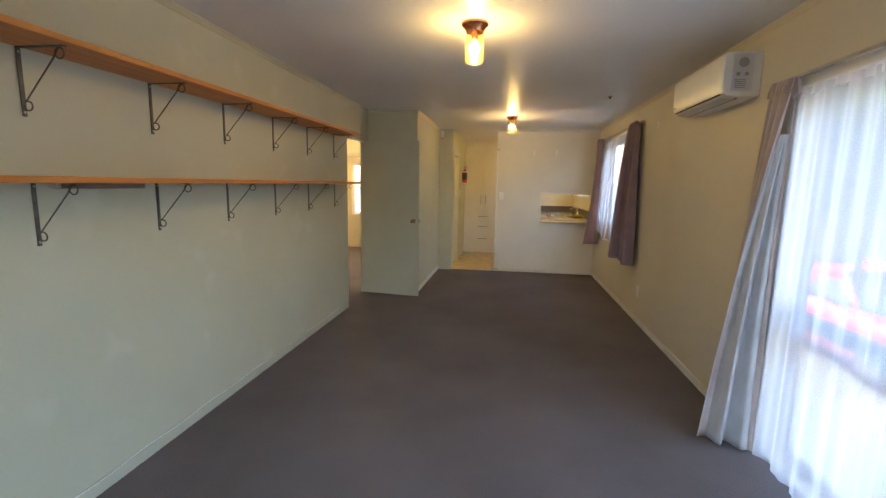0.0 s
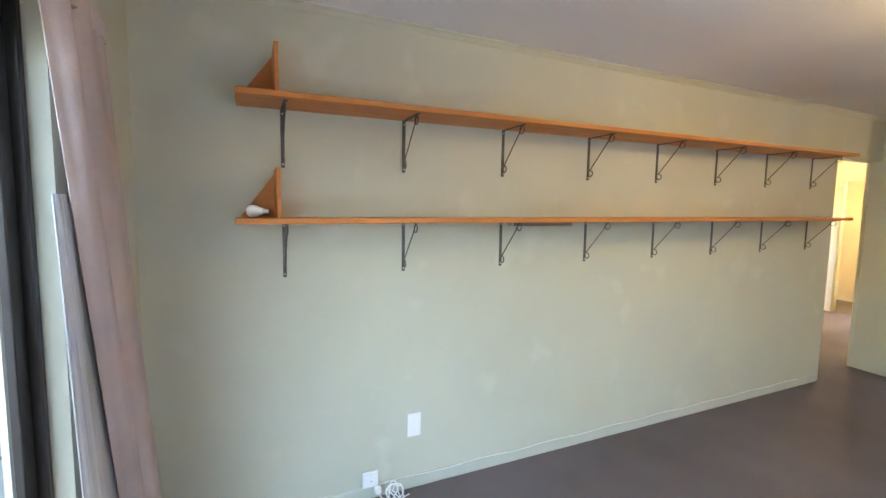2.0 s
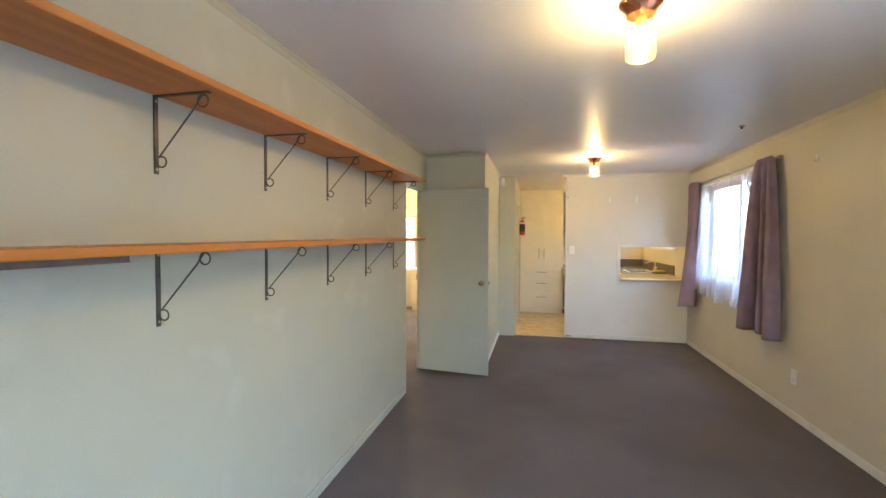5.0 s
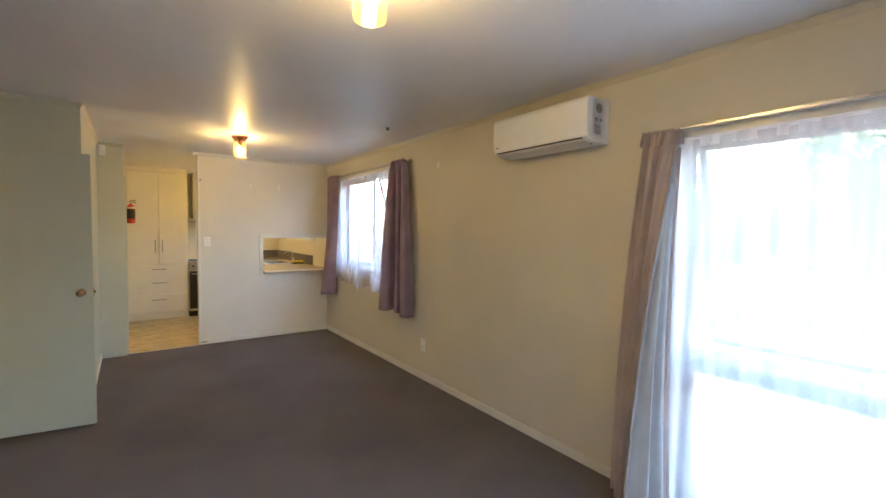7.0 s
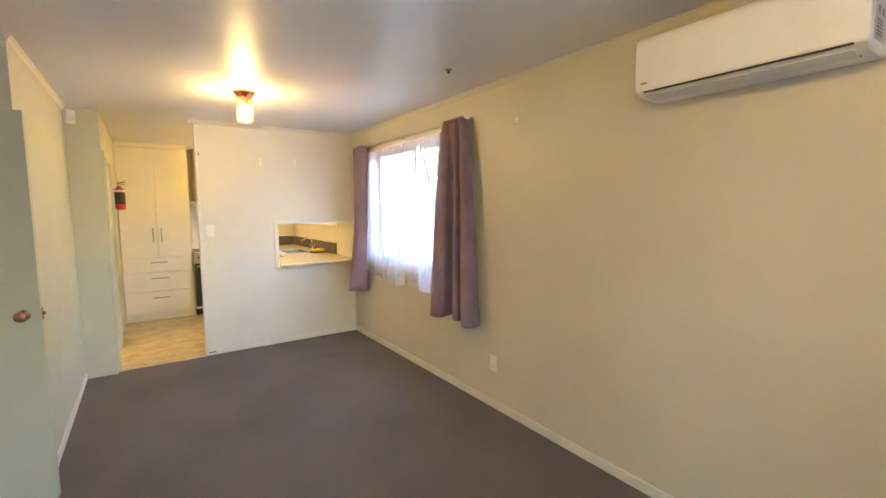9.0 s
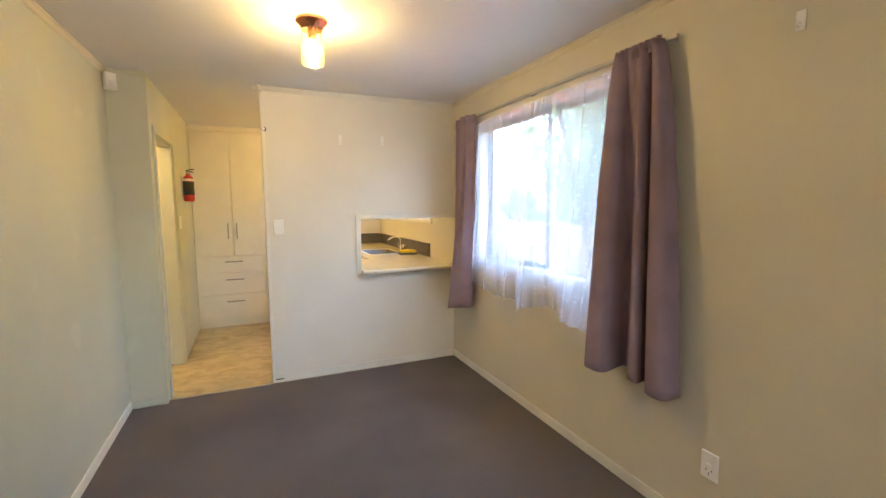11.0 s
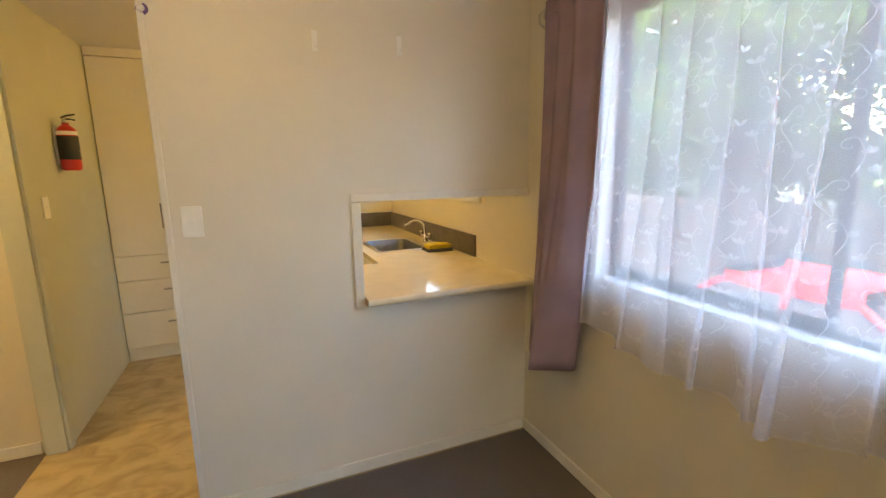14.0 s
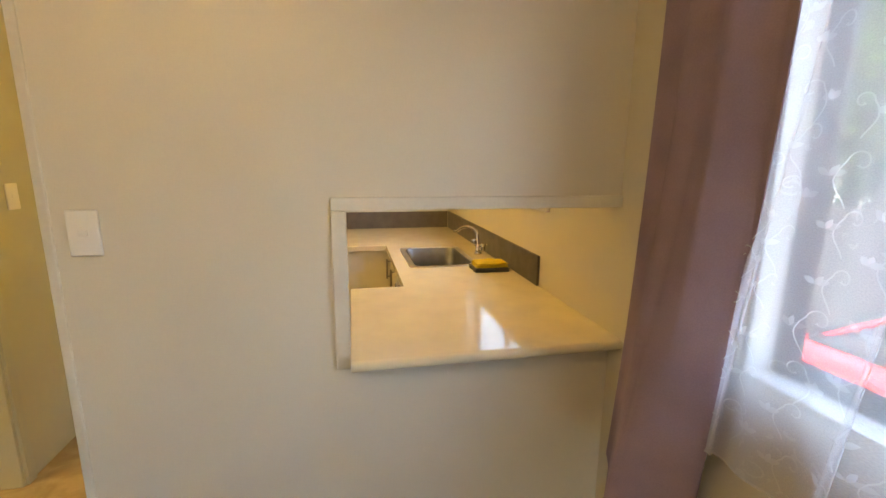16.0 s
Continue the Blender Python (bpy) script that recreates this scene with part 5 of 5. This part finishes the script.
# deck outside the sliding doors
dk = thing("deck", (3.1, 1.6, GZ), "low weathered timber deck outside the sliding door", "deck", kind="structure")
part("bearers", B(1.90, 4.25, -1.2, 3.7, GZ, -0.155), BLOCK, dk)
me = None
for k in range(16):
    x = XR + OUT + 0.015 + k * 0.152
    if me is None:
        bd = part("board", B(x, x + 0.143, -1.25, 3.75, -0.15, -0.118), DECK, dk)
        me = (bd.data, x)
    else:
        bd = new("board", me[0])
        bd.parent = dk
        bd.location.x = x - me[1]

# timber fence
fc = thing("fence", (8.6, 6.0, GZ), "tall pale weathered timber paling fence on three rails", "fence")
FX = 8.6
for z in (-0.62, 0.08, 0.74):
    part("rail", B(FX - 0.09, FX - 0.045, -9.0, 20.0, z - 0.045, z + 0.045), BOARD, fc)
pm = None
for k in range(14):
    y = -8.6 + k * 2.15
    if pm is None:
        p = part("post", B(FX - 0.10, FX, y - 0.05, y + 0.05, GZ, 0.86), BOARD, fc)
        pm = (p.data, y)
    else:
        p = new("post", pm[0])
        p.parent, p.location.y = fc, y - pm[1]
pm = None
for k in range(185):
    y = -9.0 + k * 0.156
    if pm is None:
        p = part("paling", B(FX - 0.044, FX - 0.024, y, y + 0.138, GZ + 0.05, 0.84), BOARD, fc)
        pm = (p.data, y)
    else:
        p = new("paling", pm[0])
        p.parent, p.location.y, p.location.z = fc, y - pm[1], random.uniform(-0.015, 0.015)

rw = thing("retaining_wall", (7.2, 1.0, GZ), "low grey timber retaining wall in front of the fence", "retaining wall")
for z0, z1 in ((GZ, -0.98), (-0.96, -0.62), (-0.42, -0.14)):
    part("sleeper", B(7.12, 7.28, -5.0, 6.0, z0, z1), DECK, rw, "", 0.01)
for k in range(6):
    part("post", B(7.28, 7.38, -4.8 + 2.1 * k, -4.7 + 2.1 * k, GZ, -0.12), DECK, rw, "", 0.008)

# grey boarded wall that juts out beside the end door
wg = thing("wing_wall", (-1.1, -1.5, GZ), "grey painted board-clad wall jutting out beside the sliding door", "wall")
part("core", B(-1.25, -1.03, -3.2, YS - OUT - 0.002, GZ, H + 0.12), HOUSEWALL, wg)
bd = None
for k in range(18):
    z = GZ + 0.03 + k * 0.2
    if bd is None:
        p = part("board", B(-1.028, -1.008, -3.2, YS - OUT - 0.004, z, z + 0.192), HOUSEWALL, wg, "", 0.004)
        bd = p.data
    else:
        q = new("board", bd)
        q.parent, q.location.z = wg, k * 0.2
        bv = q.modifiers.new("bevel", "BEVEL")
        bv.width, bv.segments, bv.limit_method = 0.004, 2, "ANGLE"


# ---- trees beyond the fence ----
def leaf_mesh(name, seed, count, radius, size):
    """A loose clump of small bent leaves."""
    rnd = random.Random(seed)
    verts, faces = [], []
    for _ in range(count):
        d = Vector((rnd.gauss(0, 1), rnd.gauss(0, 1), rnd.gauss(0, 0.8)))
        c = d.normalized() * radius * rnd.random() ** 0.45
        c *= 0.75 + 0.5 * noise.noise(c * 1.2 + Vector((seed, 0, 0)))
        a = Vector((rnd.gauss(0, 1), rnd.gauss(0, 1), rnd.gauss(-0.4, 0.6))).normalized()
        b = a.orthogonal().normalized()
        b = Matrix.Rotation(rnd.random() * 6.28, 3, a) @ b
        s = size * rnd.uniform(0.6, 1.3)
        i = len(verts)
        verts += [c, c + a * s * 0.5 + b * s * 0.26, c + a * s - a.cross(b) * s * 0.15, c + a * s * 0.5 - b * s * 0.26]
        faces.append((i, i + 1, i + 2, i + 3))
    me = bpy.data.meshes.new(name)
    me.from_pydata([tuple(v) for v in verts], [], faces)
    me.materials.append(LEAF)
    return me


CLUMPS = [leaf_mesh("leaf_clump", s, 900, 1.0, 0.15) for s in (1, 2, 3)]


def tree(at, height, spread, lean, seed, label, clumps=16, low=0.25):
    rnd = random.Random(seed)
    x, y = at
    t = thing("tree", (x, y, GZ), label, "tree", "trees beyond the fence")
    top = Vector((x + lean[0], y + lean[1], GZ + height * 0.75))
    base = Vector((x, y, GZ))
    pts = [base.lerp(top, k / 8) + Vector((0.10 * math.sin(k * 1.3 + seed), 0.10 * math.cos(k * 0.9 + seed), 0)) * (k > 0) for k in range(9)]
    part("trunk", T(pts, [0.17 - 0.015 * k for k in range(9)], 10), BARK, t)
    for k in range(clumps):
        a = rnd.random() * 6.28
        f = low + (1 - low) * rnd.random()
        start = pts[min(8, 2 + int(6 * f))]
        end = base.lerp(top, 0.3 + 0.75 * f) + Vector((math.cos(a), math.sin(a), 0)) * spread * rnd.uniform(0.35, 1.0) * (1.15 - 0.5 * f)
        end.z += rnd.uniform(-0.3, 0.6)
        mid = start.lerp(end, 0.5) + Vector((0, 0, rnd.uniform(0.0, 0.35)))
        part("limb", T([start, mid, end], [0.06, 0.04, 0.015], 6), BARK, t)
        c = new("leaf_clump", CLUMPS[k % 3])
        c.parent = t
        s = rnd.uniform(0.7, 1.25) * spread * 0.42
        c.matrix_basis = pose(*(end - base), 0, 0, rnd.random() * 360) @ Matrix.Diagonal((s, s, s * 0.8, 1))


tree((8.0, 11.1), 8.5, 2.6, (-0.2, -0.4), 3, "leafy tree with a dark leaning trunk beside the fence", 18, 0.35)
tree((8.0, 10.2), 7.5, 2.3, (0.1, 1.2), 7, "slim leafy tree with a bent dark trunk", 14, 0.4)
tree((10.2, 7.2), 7.0, 2.6, (0.2, 0.3), 11, "dense green tree behind the fence", 18, 0.15)
tree((10.8, 13.5), 7.5, 3.0, (0.0, 0.2), 13, "dense green tree behind the fence", 20, 0.12)
tree((10.6, 3.6), 5.2, 2.2, (0.1, 0.0), 17, "bushy green tree behind the fence", 14, 0.1)
tree((11.5, 17.5), 7.0, 3.0, (0.0, 0.0), 19, "dense green tree behind the fence", 18, 0.1)
tree((11.2, 10.2), 8.0, 2.9, (0.0, 0.0), 23, "tall green tree behind the fence", 20, 0.1)

hg = thing("hedge", (9.6, 10.0, GZ), "dense dark green bushes growing behind the fence", "hedge", kind="stuff")
rnd = random.Random(31)
for k in range(24):
    c = new("leaf_clump", CLUMPS[k % 3])
    c.parent = hg
    r = rnd.uniform(0.85, 1.15)
    c.matrix_basis = pose(rnd.uniform(-0.1, 0.5), -8.6 + 0.78 * k + rnd.uniform(-0.2, 0.2), rnd.uniform(1.0, 2.6) - GZ * 0.4, 0, 0, rnd.random() * 360) @ Matrix.Diagonal((r * 0.8, r, r * 1.1, 1))
    part("stem", T([(9.65, 1.4 + 0.78 * k, GZ), (9.7, 1.42 + 0.78 * k, GZ + 1.2), (9.8, 1.4 + 0.78 * k, 1.0)], [0.05, 0.04, 0.02], 6), BARK, hg)

sb = thing("shrub", (8.1, 8.75, GZ), "light green large-leaved shrub growing beside the fence", "shrub")
rnd = random.Random(77)
for k in range(4):
    tip = Vector((8.05 + rnd.uniform(-0.2, 0.2), 8.7 + rnd.uniform(-0.45, 0.35), 0.9 + 0.35 * k))
    part("stem", T([(8.1, 8.75, GZ), (8.1, 8.74 + 0.05 * k, 0.0), tuple(tip)], [0.04, 0.03, 0.012], 6), BARK, sb)
    for j in range(9):
        d = Vector((rnd.uniform(-1, 0.4), rnd.uniform(-1, 1), rnd.uniform(-0.5, 0.35))).normalized()
        side = d.cross(Vector((0, 0, 1))).normalized()
        ln = rnd.uniform(0.26, 0.42)
        lf = bmesh.new()
        prev = None
        for i in range(6):
            f = i / 5
            c = tip + d * ln * f - Vector((0, 0, 0.12 * f * f))
            w = side * (0.065 * math.sin(math.pi * (0.08 + 0.9 * f)))
            row = [lf.verts.new(c - w), lf.verts.new(c + Vector((0, 0, -0.012))), lf.verts.new(c + w)]
            if prev:
                lf.faces.new((prev[0], prev[1], row[1], row[0]))
                lf.faces.new((prev[1], prev[2], row[2], row[1]))
            prev = row
        part("leaf", lf, BROADLEAF, sb)

# ---- red car on the drive ----
CX, CY = 6.2, 8.15
car = thing("car", (CX, CY, GZ), "bright red hatchback parked on the drive by the fence", "car")


def loft(sections):
    """Skin through cross sections (y, half width low, half width high, z low, z belt, z top)."""
    bm = bmesh.new()
    rings = []
    for y, wl, wh, z0, zb, z1 in sections:
        prof = [(-wl * 0.92, z0), (-wl, z0 + 0.12), (-wl, zb - 0.06), (-wl * 0.97, zb), (-wh, z1 - 0.03), (-wh * 0.85, z1), (wh * 0.85, z1), (wh, z1 - 0.03), (wl * 0.97, zb), (wl, zb - 0.06), (wl, z0 + 0.12), (wl * 0.92, z0)]
        rings.append([bm.verts.new((CX + px, CY + y, GZ + pz)) for px, pz in prof])
    n = len(rings[0])
    for a, b in zip(rings, rings[1:]):
        for k in range(n):
            bm.faces.new((a[k], a[(k + 1) % n], b[(k + 1) % n], b[k]))
    bm.faces.new(rings[0][::-1])
    bm.faces.new(rings[-1])
    return bm


part("body", loft([(-2.0, 0.70, 0.66, 0.35, 0.66, 0.72), (-1.85, 0.80, 0.74, 0.25, 0.74, 0.82), (-1.2, 0.84, 0.76, 0.22, 0.86, 0.93), (-0.75, 0.85, 0.78, 0.22, 0.90, 0.97), (1.3, 0.85, 0.78, 0.22, 0.92, 0.98), (1.85, 0.82, 0.74, 0.25, 0.90, 0.96), (2.0, 0.74, 0.68, 0.35, 0.80, 0.88)]), CARRED, car, "glossy red car body", 0.03)
part("cabin_glass", loft([(-0.85, 0.76, 0.72, 0.93, 0.94, 0.96), (-0.15, 0.77, 0.60, 0.93, 1.0, 1.36), (1.1, 0.77, 0.60, 0.93, 1.0, 1.37), (1.75, 0.74, 0.66, 0.93, 0.95, 1.0)]), DARK, car, "dark car windows")
part("roof_panel", loft([(-0.20, 0.60, 0.56, 1.345, 1.36, 1.375), (0.4, 0.62, 0.57, 1.36, 1.375, 1.41), (1.15, 0.60, 0.55, 1.345, 1.36, 1.385)]), CARRED, car, "", 0.01)
for sx in (-1, 1):
    for y0, y1 in ((-0.80, -0.18), (0.42, 0.46), (1.12, 1.70)):
        z1 = 1.0 if y0 == -0.80 else 1.365
        part("pillar", T([(CX + sx * 0.75, CY + y0, GZ + (0.95 if y0 != 1.12 else 1.365)), (CX + sx * 0.61, CY + y1, GZ + (1.365 if y0 != 1.12 else 0.98))], 0.035, 8), CARRED, car)
    for y in (-1.25, 1.25):
        w = part("wheel", V([(0.0, -0.09), (0.27, -0.09), (0.30, -0.06), (0.30, 0.06), (0.27, 0.09), (0, 0.09)], (CX + sx * 0.78, CY + y, GZ + 0.30), "X", 24), TYRE, car)
        part("rim", V([(0.0, 0.098), (0.16, 0.096), (0.19, 0.091)], (CX + sx * 0.78, CY + y, GZ + 0.30), "X", 20), STEEL, w)
        part("rim", V([(0.0, -0.098), (0.16, -0.096), (0.19, -0.091)], (CX + sx * 0.78, CY + y, GZ + 0.30), "X", 20), STEEL, w)
    part("headlight", B(CX + sx * 0.58 - 0.13, CX + sx * 0.58 + 0.13, CY - 2.005, CY - 1.93, GZ + 0.58, GZ + 0.69), GLASS, car)
    part("tail_light", B(CX + sx * 0.62 - 0.08, CX + sx * 0.62 + 0.08, CY + 1.95, CY + 2.005, GZ + 0.66, GZ + 0.82), RED, car)
part("bumper", B(CX - 0.72, CX + 0.72, CY - 2.06, CY - 1.97, GZ + 0.3, GZ + 0.45), DARK, car, "", 0.03)
part("bumper", B(CX - 0.72, CX + 0.72, CY + 1.97, CY + 2.06, GZ + 0.3, GZ + 0.45), DARK, car, "", 0.03)
